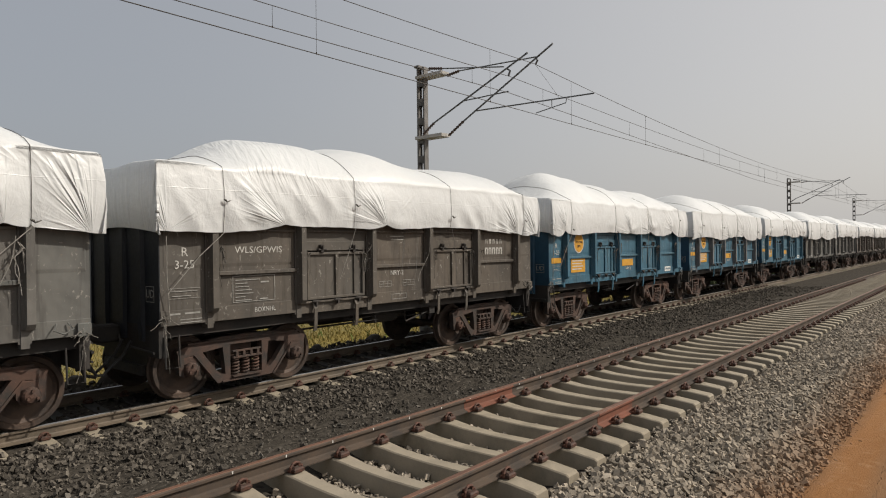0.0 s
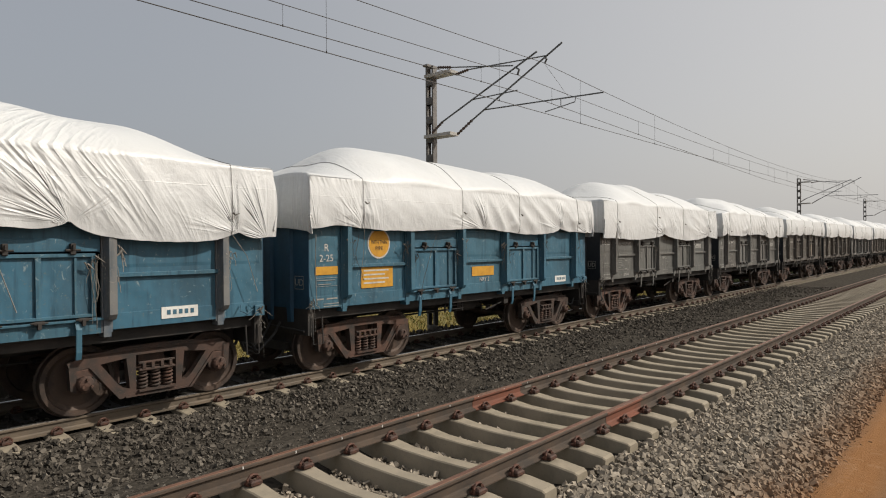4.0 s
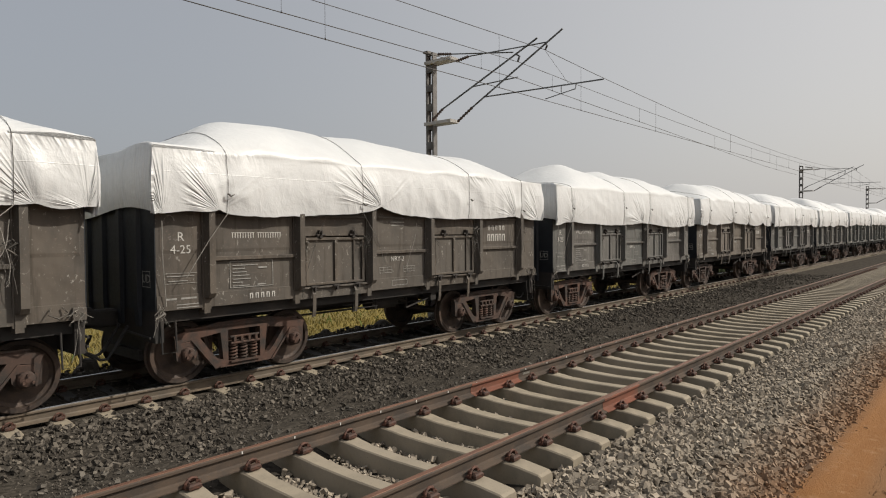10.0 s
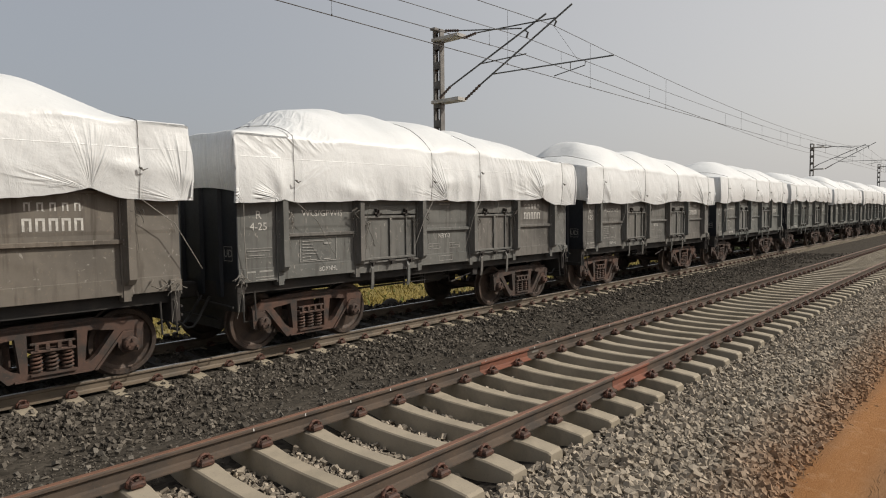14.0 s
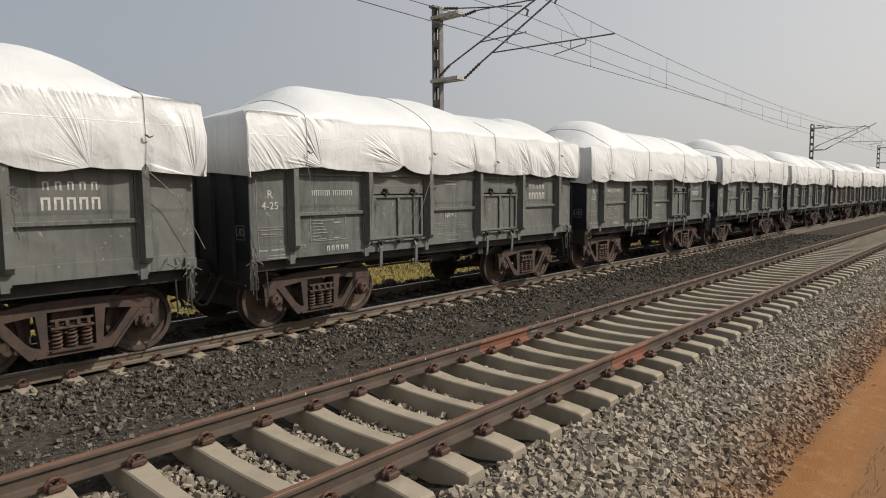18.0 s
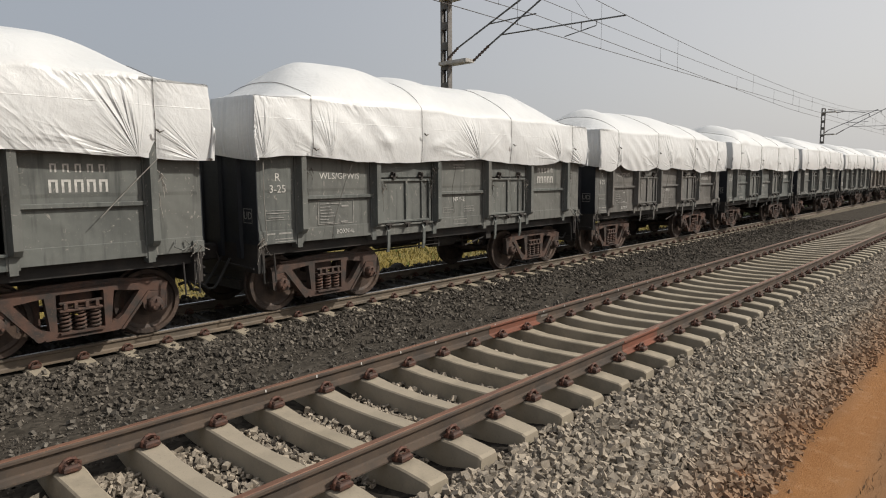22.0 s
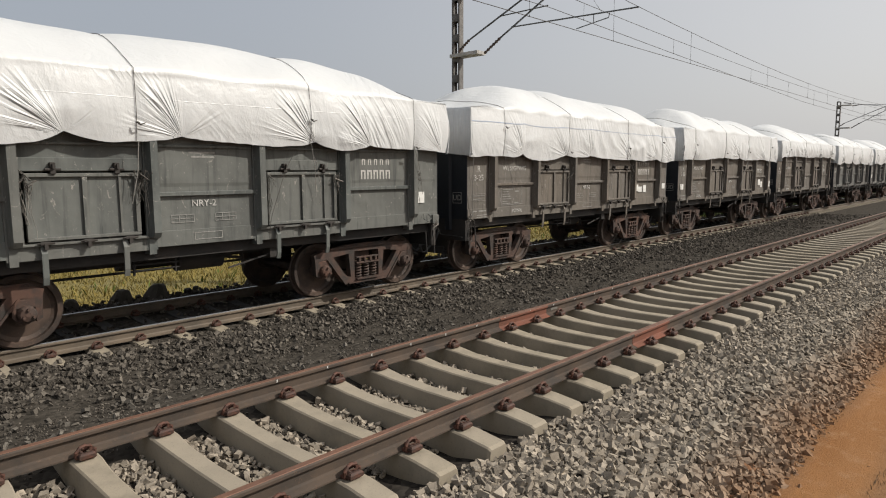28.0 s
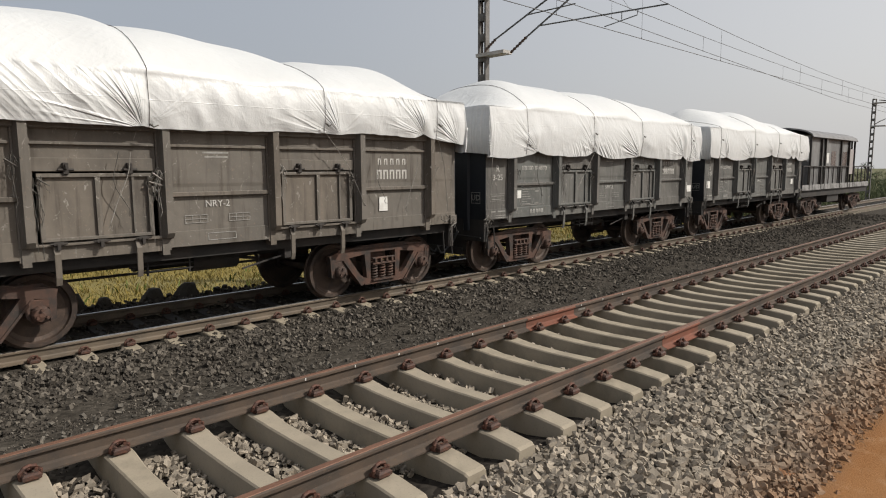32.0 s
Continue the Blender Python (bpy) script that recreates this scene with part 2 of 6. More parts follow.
def tarpaulin_material(name, tint):
    """Woven plastic sheet; the fine creases follow the pull of the ties, stored with the cloth."""
    m, nodes, links, bsdf = material(name)
    coord = nodes.new("ShaderNodeTexCoord").outputs["Object"]
    stain = noise_node(nodes, links, coord, 0.9, 5, 0.65)
    weave = noise_node(nodes, links, coord, 160, 2, 0.5)
    soft = noise_node(nodes, links, coord, 2.6, 5, 0.62)
    colour = mix(nodes, links, ramp(nodes, links, stain.outputs["Fac"], 0.40, 0.72), tint, tuple(0.88 * c for c in tint))
    info = nodes.new("ShaderNodeObjectInfo")
    shift = nodes.new("ShaderNodeMath")
    shift.operation = "MULTIPLY"
    shift.inputs[1].default_value = 0.6
    links.new(info.outputs["Random"], shift.inputs[0])
    colour = mix(nodes, links, shift.outputs[0], colour, tuple(0.93 * c for c in tint))
    links.new(colour, bsdf.inputs["Base Color"])
    bsdf.inputs["Roughness"].default_value = 0.42
    bsdf.inputs["Specular IOR Level"].default_value = 0.5

    def op(kind, a, b=None):
        n = nodes.new("ShaderNodeMath")
        n.operation = kind
        for k, v in enumerate((a, b)):
            if v is None:
                continue
            if isinstance(v, (int, float)):
                n.inputs[k].default_value = v
            else:
                links.new(v, n.inputs[k])
        return n.outputs[0]

    def stored(key):
        n = nodes.new("ShaderNodeAttribute")
        n.attribute_name = key
        return n.outputs["Fac"]

    total = None
    for key, scale, sharp in (("fan", 1.0, 7.0), ("drape", 1.0, 6.0)):
        where = nodes.new("ShaderNodeAttribute")
        where.attribute_name = key + "_way"
        n = noise_node(nodes, links, where.outputs["Vector"], scale, 1.6, 0.55)
        crest = op("SUBTRACT", 1.0, op("MULTIPLY", op("ABSOLUTE", op("SUBTRACT", n.outputs["Fac"], 0.5)), sharp))
        part_height = op("MULTIPLY", op("MAXIMUM", crest, 0.0), stored(key + "_depth"))
        total = part_height if total is None else op("ADD", total, part_height)
    seam = op("SUBTRACT", 1.0, op("MULTIPLY", op("ABSOLUTE", op("SUBTRACT", stored("drop"), 0.37)), 120.0))
    total = op("ADD", total, op("MULTIPLY", op("MAXIMUM", seam, 0.0), 0.05))
    crumple = noise_node(nodes, links, coord, 2.4, 4, 0.55, (1.0, 1.0, 0.7))
    crumple.inputs["Distortion"].default_value = 0.8
    crest = op("SUBTRACT", 1.0, op("MULTIPLY", op("ABSOLUTE", op("SUBTRACT", crumple.outputs["Fac"], 0.5)), 6.0))
    total = op("ADD", total, op("MULTIPLY", op("MAXIMUM", crest, 0.0), 0.09))
    b0 = nodes.new("ShaderNodeBump")
    b0.inputs["Strength"].default_value, b0.inputs["Distance"].default_value = 0.3, 0.06
    links.new(soft.outputs["Fac"], b0.inputs["Height"])
    b1 = nodes.new("ShaderNodeBump")
    b1.inputs["Strength"].default_value, b1.inputs["Distance"].default_value = 1.0, 0.04
    links.new(total, b1.inputs["Height"])
    links.new(b0.outputs[0], b1.inputs["Normal"])
    b2 = nodes.new("ShaderNodeBump")
    b2.inputs["Strength"].default_value, b2.inputs["Distance"].default_value = 0.02, 0.001
    links.new(weave.outputs["Fac"], b2.inputs["Height"])
    links.new(b1.outputs[0], b2.inputs["Normal"])
    links.new(b2.outputs[0], bsdf.inputs["Normal"])
    return m


# two tints of one cloth, the first a little lighter
M_TARP = {"dusty": tarpaulin_material("lighter_woven_tarpaulin", (0.595, 0.61, 0.612)),
          "muted": tarpaulin_material("white_woven_tarpaulin", (0.565, 0.577, 0.576))}


M_STRIPE = surface("faded_blue_print", (0.30, 0.36, 0.46), (0.42, 0.45, 0.50), None, 0.6, 0, 2.0, 40, 0.1)


def stone_material(name, light, dark, dust, dust_from, dust_to, uneven=1.0):
    """Crushed stone, every piece its own tone, with red dust where the dirt path lies."""
    m, nodes, links, bsdf = material(name)
    coord = nodes.new("ShaderNodeTexCoord").outputs["Object"]
    geo = nodes.new("ShaderNodeNewGeometry")
    skew = nodes.new("ShaderNodeMath")
    skew.operation = "POWER"
    skew.inputs[1].default_value = uneven
    links.new(geo.outputs["Random Per Island"], skew.inputs[0])
    colour = mix(nodes, links, skew.outputs[0], dark, light)
    grain = noise_node(nodes, links, coord, 70, 3, 0.7)
    colour = mix(nodes, links, ramp(nodes, links, grain.outputs["Fac"], 0.35, 0.75), colour, tuple(0.6 * c for c in light))
    split = nodes.new("ShaderNodeSeparateXYZ")
    links.new(coord, split.inputs[0])
    wide = noise_node(nodes, links, coord, 1.1, 5, 0.7)
    wander = nodes.new("ShaderNodeMath")
    wander.operation = "MULTIPLY_ADD"
    wander.inputs[1].default_value = 0.9
    links.new(wide.outputs["Fac"], wander.inputs[0])
    links.new(split.outputs["Y"], wander.inputs[2])
    red = ramp(nodes, links, wander.outputs[0], dust_from, dust_to)
    colour = mix(nodes, links, red, colour, dust)
    links.new(colour, bsdf.inputs["Base Color"])
    bsdf.inputs["Roughness"].default_value = 0.92
    bsdf.inputs["Specular IOR Level"].default_value = 0.15
    bump(nodes, links, bsdf, grain.outputs["Fac"], 0.4, 0.004)
    return m


M_STONE = stone_material("crushed_grey_ballast", (0.40, 0.345, 0.275), (0.085, 0.074, 0.061), (0.22, 0.125, 0.068), -1.05, -1.85)
M_CLOD = stone_material("dry_clods", (0.241, 0.124, 0.0644), (0.132, 0.069, 0.0391), (0.2, 0.12, 0.07), -60.0, -70.0)
M_MIDSTONE = stone_material("sooty_grey_ballast", (0.172, 0.155, 0.132), (0.026, 0.024, 0.021), (0.1, 0.09, 0.08), -60.0, -70.0)
M_DARKSTONE = stone_material("oily_dark_ballast", (0.175, 0.154, 0.128), (0.016, 0.014, 0.012), (0.1, 0.09, 0.08), -60.0, -70.0, 2.2)


def bed_material():
    """The bed under the loose stones: lumpy crushed stone, with the shade of their gaps painted in."""
    m, nodes, links, bsdf = material("ballast_bed")
    coord = nodes.new("ShaderNodeTexCoord").outputs["Object"]
    cells = nodes.new("ShaderNodeTexVoronoi")
    cells.inputs["Scale"].default_value = 17
    links.new(coord, cells.inputs["Vector"])
    grey = nodes.new("ShaderNodeRGBToBW")
    links.new(cells.outputs["Color"], grey.inputs[0])
    split = nodes.new("ShaderNodeSeparateXYZ")
    links.new(coord, split.inputs[0])
    wide = noise_node(nodes, links, coord, 0.8, 5, 0.7)
    wander = nodes.new("ShaderNodeMath")
    wander.operation = "MULTIPLY_ADD"
    wander.inputs[1].default_value = 1.3
    links.new(wide.outputs["Fac"], wander.inputs[0])
    links.new(split.outputs["Y"], wander.inputs[2])
    # almost black by the near track, as gap shade; a little lighter further over
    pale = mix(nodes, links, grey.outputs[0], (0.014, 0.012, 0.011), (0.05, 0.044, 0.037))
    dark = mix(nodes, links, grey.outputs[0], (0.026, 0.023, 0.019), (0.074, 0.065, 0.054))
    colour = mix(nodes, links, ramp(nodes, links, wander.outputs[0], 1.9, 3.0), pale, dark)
    colour = mix(nodes, links, ramp(nodes, links, wander.outputs[0], -0.9, -1.7), colour, (0.276, 0.143, 0.0713))
    links.new(colour, bsdf.inputs["Base Color"])
    bsdf.inputs["Roughness"].default_value = 1.0
    bsdf.inputs["Specular IOR Level"].default_value = 0.05
    b = nodes.new("ShaderNodeBump")
    b.invert = True
    b.inputs["Strength"].default_value, b.inputs["Distance"].default_value = 0.5, 0.02
    links.new(cells.outputs["Distance"], b.inputs["Height"])
    links.new(b.outputs[0], bsdf.inputs["Normal"])
    return m


def ground_material():
    """Red dirt on the operator's side, dry straw-coloured field beyond the line."""
    m, nodes, links, bsdf = material("dry_ground")
    coord = nodes.new("ShaderNodeTexCoord").outputs["Object"]
    split = nodes.new("ShaderNodeSeparateXYZ")
    links.new(coord, split.inputs[0])
    big = noise_node(nodes, links, coord, 0.7, 6, 0.65)
    track = noise_node(nodes, links, coord, 1.5, 5, 0.6, (0.15, 1, 1))
    fine = noise_node(nodes, links, coord, 45, 4, 0.75)
    dirt = mix(nodes, links, ramp(nodes, links, track.outputs["Fac"], 0.35, 0.7), (0.215, 0.098, 0.034), (0.27, 0.135, 0.055))
    dirt = mix(nodes, links, ramp(nodes, links, fine.outputs["Fac"], 0.55, 0.72), dirt, (0.207, 0.103, 0.0494))
    worn = noise_node(nodes, links, coord, 6, 6, 0.75)
    dirt = mix(nodes, links, ramp(nodes, links, worn.outputs["Fac"], 0.52, 0.68), dirt, (0.276, 0.154, 0.077))
    wheel = nodes.new("ShaderNodeMath")
    wheel.operation = "MULTIPLY_ADD"
    wheel.inputs[1].default_value = 0.35
    links.new(track.outputs["Fac"], wheel.inputs[0])
    links.new(split.outputs["Y"], wheel.inputs[2])
    swept = ramp(nodes, links, wheel.outputs[0], -1.9, -2.12)
    dirt = mix(nodes, links, swept, (0.167, 0.092, 0.0483), dirt)
    dirt = mix(nodes, links, ramp(nodes, links, wheel.outputs[0], -2.42, -2.6), dirt, (0.207, 0.112, 0.054))
    field = mix(nodes, links, ramp(nodes, links, big.outputs["Fac"], 0.35, 0.65), (0.215, 0.162, 0.046), (0.165, 0.135, 0.042))
    far = noise_node(nodes, links, coord, 0.05, 5, 0.65)
    away = ramp(nodes, links, split.outputs["X"], 34.0, 70.0)
    field = mix(nodes, links, ramp(nodes, links, far.outputs["Fac"], 0.45, 0.6), field, (0.17, 0.15, 0.07))
    scrub = mix(nodes, links, ramp(nodes, links, big.outputs["Fac"], 0.4, 0.6), (0.075, 0.085, 0.04), (0.12, 0.105, 0.06))
    field = mix(nodes, links, away, field, scrub)
    colour = mix(nodes, links, ramp(nodes, links, split.outputs["Y"], 8.5, 9.5), dirt, field)
    links.new(colour, bsdf.inputs["Base Color"])
    bsdf.inputs["Roughness"].default_value = 0.95
    bsdf.inputs["Specular IOR Level"].default_value = 0.15
    both = nodes.new("ShaderNodeMath")
    both.operation = "MULTIPLY_ADD"
    both.inputs[1].default_value = 2.5
    links.new(track.outputs["Fac"], both.inputs[0])
    links.new(fine.outputs["Fac"], both.inputs[2])
    bump(nodes, links, bsdf, both.outputs[0], 0.8, 0.02)
    return m


def leaf_material(name, a, b):
    m, nodes, links, bsdf = material(name)
    geo = nodes.new("ShaderNodeNewGeometry")
    links.new(mix(nodes, links, geo.outputs["Random Per Island"], a, b), bsdf.inputs["Base Color"])
    bsdf.inputs["Roughness"].default_value = 0.8
    bsdf.inputs["Specular IOR Level"].default_value = 0.2
    return m


M_BED, M_GROUND = bed_material(), ground_material()
M_STRAW = leaf_material("dry_yellow_grass", (0.235, 0.18, 0.052), (0.165, 0.135, 0.042))
M_WEED = leaf_material("green_weed", (0.10, 0.13, 0.03), (0.06, 0.09, 0.02))
M_LEAF = leaf_material("dusty_green_leaves", (0.075, 0.10, 0.045), (0.045, 0.065, 0.03))
M_SCRUB = leaf_material("dark_scrub", (0.085, 0.10, 0.045), (0.05, 0.062, 0.03))
M_LITTER = leaf_material("dry_litter", (0.25, 0.16, 0.09), (0.13, 0.085, 0.05))
M_BARK = surface("dry_bark", (0.12, 0.09, 0.065), (0.08, 0.06, 0.045), None, 0.9, 0, 3, 30, 0.4)

# ---- mesh helpers ----
def mesh_from(name, verts, faces, mat, smooth=False):
    me = bpy.data.meshes.new(name)
    me.from_pydata(verts, [], faces)
    me.materials.append(mat)
    if smooth:
        me.polygons.foreach_set("use_smooth", [True] * len(me.polygons))
    me.update()
    return me


def mesh_from_arrays(name, verts, faces, mat, smooth=False):
    """A large mesh from numpy arrays: verts (n, 3), faces (m, k)."""
    me = bpy.data.meshes.new(name)
    k = faces.shape[1]
    me.vertices.add(len(verts))
    me.vertices.foreach_set("co", np.ascontiguousarray(verts, dtype=np.float32).ravel())
    me.loops.add(faces.size)
    me.loops.foreach_set("vertex_index", np.ascontiguousarray(faces, dtype=np.int32).ravel())
    me.polygons.add(len(faces))
    me.polygons.foreach_set("loop_start", np.arange(0, faces.size, k, dtype=np.int32))
    me.polygons.foreach_set("use_smooth", np.full(len(faces), smooth, dtype=bool))
    me.materials.append(mat)
    me.update(calc_edges=True)
    me.validate()
    return me


class Shape:
    """Collects simple solids into one mesh."""

    def __init__(self):
        self.v, self.f = [], []

    def box(self, x0, x1, y0, y1, z0, z1, bevel=0.0):
        if bevel:
            pts = []
            for z, s in ((z0, bevel), (z0 + bevel, 0), (z1 - bevel, 0), (z1, bevel)):
                pts.append([(x0 + s, y0 + s, z), (x1 - s, y0 + s, z), (x1 - s, y1 - s, z), (x0 + s, y1 - s, z)])
            self.loft(pts)
            return self
        n = len(self.v)
        self.v += [(x, y, z) for z in (z0, z1) for x, y in ((x0, y0), (x1, y0), (x1, y1), (x0, y1))]
        self.f += [tuple(n + i for i in q) for q in ((3, 2, 1, 0), (4, 5, 6, 7), (0, 1, 5, 4), (1, 2, 6, 5), (2, 3, 7, 6), (3, 0, 4, 7))]
        return self

    def loft(self, rings, cap=True):
        n, k = len(self.v), len(rings[0])
        for ring in rings:
            self.v += [tuple(p) for p in ring]
        for a in range(len(rings) - 1):
            for b in range(k):
                c = (b + 1) % k
                self.f.append((n + a * k + b, n + a * k + c, n + (a + 1) * k + c, n + (a + 1) * k + b))
        if cap:
            self.f.append(tuple(n + i for i in reversed(range(k))))
            self.f.append(tuple(n + (len(rings) - 1) * k + i for i in range(k)))
        return self

    def tube(self, points, r, sides=6, cap=True):
        points = [Vector(p) for p in points]
        rings = []
        for i, p in enumerate(points):
            way = (points[min(i + 1, len(points) - 1)] - points[max(i - 1, 0)]).normalized()
            ref = Vector((0, 0, 1)) if abs(way.z) < 0.9 else Vector((1, 0, 0))
            s = way.cross(ref).normalized()
            u = s.cross(way)
            rad = r[i] if isinstance(r, (list, tuple)) else r
            rings.append([p + (s * math.cos(2 * math.pi * j / sides) + u * math.sin(2 * math.pi * j / sides)) * rad for j in range(sides)])
        return self.loft(rings, cap)

    def plate(self, outline, y0, y1):
        """A plate standing in the x-z plane, outline counter-clockwise seen from -y."""
        n, k = len(self.v), len(outline)
        self.v += [(x, y0, z) for x, z in outline] + [(x, y1, z) for x, z in outline]
        self.f.append(tuple(n + i for i in range(k)))
        self.f.append(tuple(n + k + i for i in reversed(range(k))))
        for i in range(k):
            j = (i + 1) % k
            self.f.append((n + j, n + i, n + k + i, n + k + j))
        return self

    def disc(self, x, y0, y1, z, profile, sides=28):
        """A turned body round an axle along y: profile of (y from 0 to 1, radius)."""
        rings = [[(x + r * math.cos(2 * math.pi * j / sides), y0 + (y1 - y0) * a, z + r * math.sin(2 * math.pi * j / sides))
                  for j in range(sides)] for a, r in profile]
        return self.loft(rings)

    def mesh(self, name, mat, smooth=False):
        return mesh_from(name, self.v, self.f, mat, smooth)


MESHES = {}


def cached(key, build):
    if key not in MESHES:
        MESHES[key] = build()
    return MESHES[key]


def part(name, data, parent, label="", m=None):
    ob = new(name, data)
    ob.parent = parent
    if m is not None:
        ob.matrix_basis = m
    if label:
        ob["label"] = label
    return ob


def thing(name, m, label, category, group="", kind=""):
    ob = new(name)
    ob.empty_display_size = 0.3
    ob.matrix_basis = m
    return tagged(ob, label, category, group, kind)


def lettering(text, height, mat, key, width=None):
    """Painted letters standing in the x-z plane, facing -y, centred."""
    def build():
        curve = bpy.data.curves.new(key, "FONT")
        curve.body, curve.size, curve.align_x, curve.align_y = text, height * 1.38, "CENTER", "CENTER"
        curve.resolution_u, curve.extrude = 2, 0.0015
        ob = new("letters", curve)
        bpy.context.view_layer.update()
        me = bpy.data.meshes.new_from_object(ob.evaluated_get(bpy.context.evaluated_depsgraph_get()))
        bpy.data.objects.remove(ob)
        bpy.data.curves.remove(curve)
        me.transform(Matrix.Rotation(radians(90), 4, "X"))
        xs = [v.co.x for v in me.vertices]
        if width and xs:
            me.transform(Matrix.Diagonal((width / (max(xs) - min(xs)), 1, 1, 1)))
        me.materials.clear()
        me.materials.append(mat)
        return me
    return cached(("text", key), build)


def bars(key, rows, mat):
    """Unreadable writing as plain bars: rows of (x0, x1, z0, z1)."""
    def build():
        s = Shape()
        for x0, x1, z0, z1 in rows:
            s.box(x0, x1, -0.0012, 0.0005, z0, z1)
        return s.mesh(key, mat)
    return cached(("bars", key), build)

# ---- ground: one sheet to the horizon ----
def ground_z(x, y):
    if y < 5:
        return GROUND + 0.03 * noise.noise((x * 0.5, y * 0.8, 3.1)) + (0.0 if y > -12 else -0.004 * (-12 - y) if y > -60 else -0.2)
    return -1.65 + 0.06 * noise.noise((x * 0.25, y * 0.25, 7.7)) + 0.6 * max(0.0, min(1.0, (12.0 - y) / 2.5))


def build_ground():
    xs = [-1500, -600, -250, -120, -60, -35, -22, -16] + [-12 + 0.8 * i for i in range(56)] + [36, 42, 50, 62, 80, 105, 140, 190, 260, 380, 600, 1000, 1800, 3200]
    ys = [-1500, -500, -150, -60, -30, -18, -12, -9] + [-7 + 0.35 * i for i in range(16)] + [-1, 2, 5, 8, 8.6, 9.2, 9.8] + [10.5 + 0.9 * i for i in range(14)] + [24, 28, 34, 45, 65, 100, 160, 260, 450, 900, 1800, 3200]
    verts = [(x, y, ground_z(x, y)) for y in ys for x in xs]
    n = len(xs)
    faces = [(j * n + i, j * n + i + 1, (j + 1) * n + i + 1, (j + 1) * n + i) for j in range(len(ys) - 1) for i in range(n - 1)]
    ob = new("ground", mesh_from("ground", verts, faces, M_GROUND, True))
    return tagged(ob, "red dirt path and dry straw-coloured field", "ground", kind="structure")


ground = build_ground()

# ---- ballast bed ----
BED = [(-2.25, -0.70), (-1.9, -0.56), (-1.45, -0.40), (-1.0, -0.31), (-0.5, -0.315), (-0.1, -0.375), (0.3, -0.395), (1.4, -0.395), (1.85, -0.36),
       (2.3, -0.31), (2.9, -0.40), (3.6, -0.50), (4.3, -0.535), (5.1, -0.525), (5.6, -0.545), (6.2, -0.555), (7.06, -0.55), (8.0, -0.525), (8.5, -0.47),
       (8.95, -0.44), (9.2, -0.58), (9.9, -1.12)]


def bed_z(y):
    return float(np.interp(y, [b[0] for b in BED], [b[1] for b in BED]))


def build_bed():
    xs = [-60, -40, -28, -20] + [-16 + 0.3 * i for i in range(180)] + [40, 45, 52, 60, 75, 95, 130, 200, 320, 600]
    ys = list(np.arange(-2.25, 9.95, 0.1525))
    verts = []
    for y in ys:
        for x in xs:
            edge = 1.0 if 0.1 < y < 1.6 or 6.3 < y < 7.8 else 1.6
            wob = 0.022 * edge * noise.noise((x * 2.3, y * 2.3, 1.3)) + 0.014 * noise.noise((x * 6.1, y * 6.1, 4.1))
            verts.append((x, y + (0.12 * noise.noise((x * 0.9, 0.0, 2.0)) if y < -1.9 else 0), bed_z(y) + wob))
    n = len(xs)
    faces = [(j * n + i, j * n + i + 1, (j + 1) * n + i + 1, (j + 1) * n + i) for j in range(len(ys) - 1) for i in range(n - 1)]
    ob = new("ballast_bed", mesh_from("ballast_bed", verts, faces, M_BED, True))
    return tagged(ob, "bed of crushed grey stone under both railway tracks", "ballast", kind="structure")


bed = build_bed()


# ---- loose ballast stones ----
def stones(name, label, count, place, size, mat, seed):
    rng = np.random.default_rng(seed)
    base = np.array([(-1, -1, -1), (1, -1, -1), (1, 1, -1), (-1, 1, -1), (-1, -1, 1), (1, -1, 1), (1, 1, 1), (-1, 1, 1)]) * 0.62
    tri = np.array([(0, 2, 1), (0, 3, 2), (4, 5, 6), (4, 6, 7), (0, 1, 5), (0, 5, 4), (1, 2, 6), (1, 6, 5), (2, 3, 7), (2, 7, 6), (3, 0, 4), (3, 4, 7)])
    x, y = place(rng, count)
    n = len(x)
    z = np.interp(y, [b[0] for b in BED], [b[1] for b in BED])
    r = size[0] + (size[1] - size[0]) * rng.random(n) ** 1.6
    shape = base[None] + 0.52 * (rng.random((n, 8, 3)) - 0.5)
    shape = shape * (r[:, None, None] * (0.5 + 0.95 * rng.random((n, 1, 3))))
    q = rng.normal(size=(n, 4))
    q /= np.linalg.norm(q, axis=1)[:, None]
    w, a, b, c = q.T
    rot = np.stack([np.stack([1 - 2 * (b * b + c * c), 2 * (a * b - c * w), 2 * (a * c + b * w)], 1),
                    np.stack([2 * (a * b + c * w), 1 - 2 * (a * a + c * c), 2 * (b * c - a * w)], 1),
                    np.stack([2 * (a * c - b * w), 2 * (b * c + a * w), 1 - 2 * (a * a + b * b)], 1)], 1)
    shape = np.einsum("nij,nkj->nki", rot, shape)
    lift = z + r * (-0.3 + 1.6 * rng.random(n))
    verts = shape + np.stack([x, y, lift], 1)[:, None]
    faces = tri[None] + (np.arange(n) * 8)[:, None, None]
    ob = new(name, mesh_from_arrays(name, verts.reshape(-1, 3), faces.reshape(-1, 3), mat))
    return tagged(ob, label, "ballast stones", kind="stuff")


def spread(x0, x1, y0, y1, power=1.6):
    """Places thinning out with the distance along the line."""
    def place(rng, n):
        return x0 + (x1 - x0) * rng.random(n) ** power, y0 + (y1 - y0) * rng.random(n)
    return place


def cribs(rng, n):
    k = np.floor(-11 + 34 * rng.random(n) ** 1.4)
    return k * SLEEPER + 0.14 + 0.32 * rng.random(n), 0.02 + 1.7 * rng.random(n)


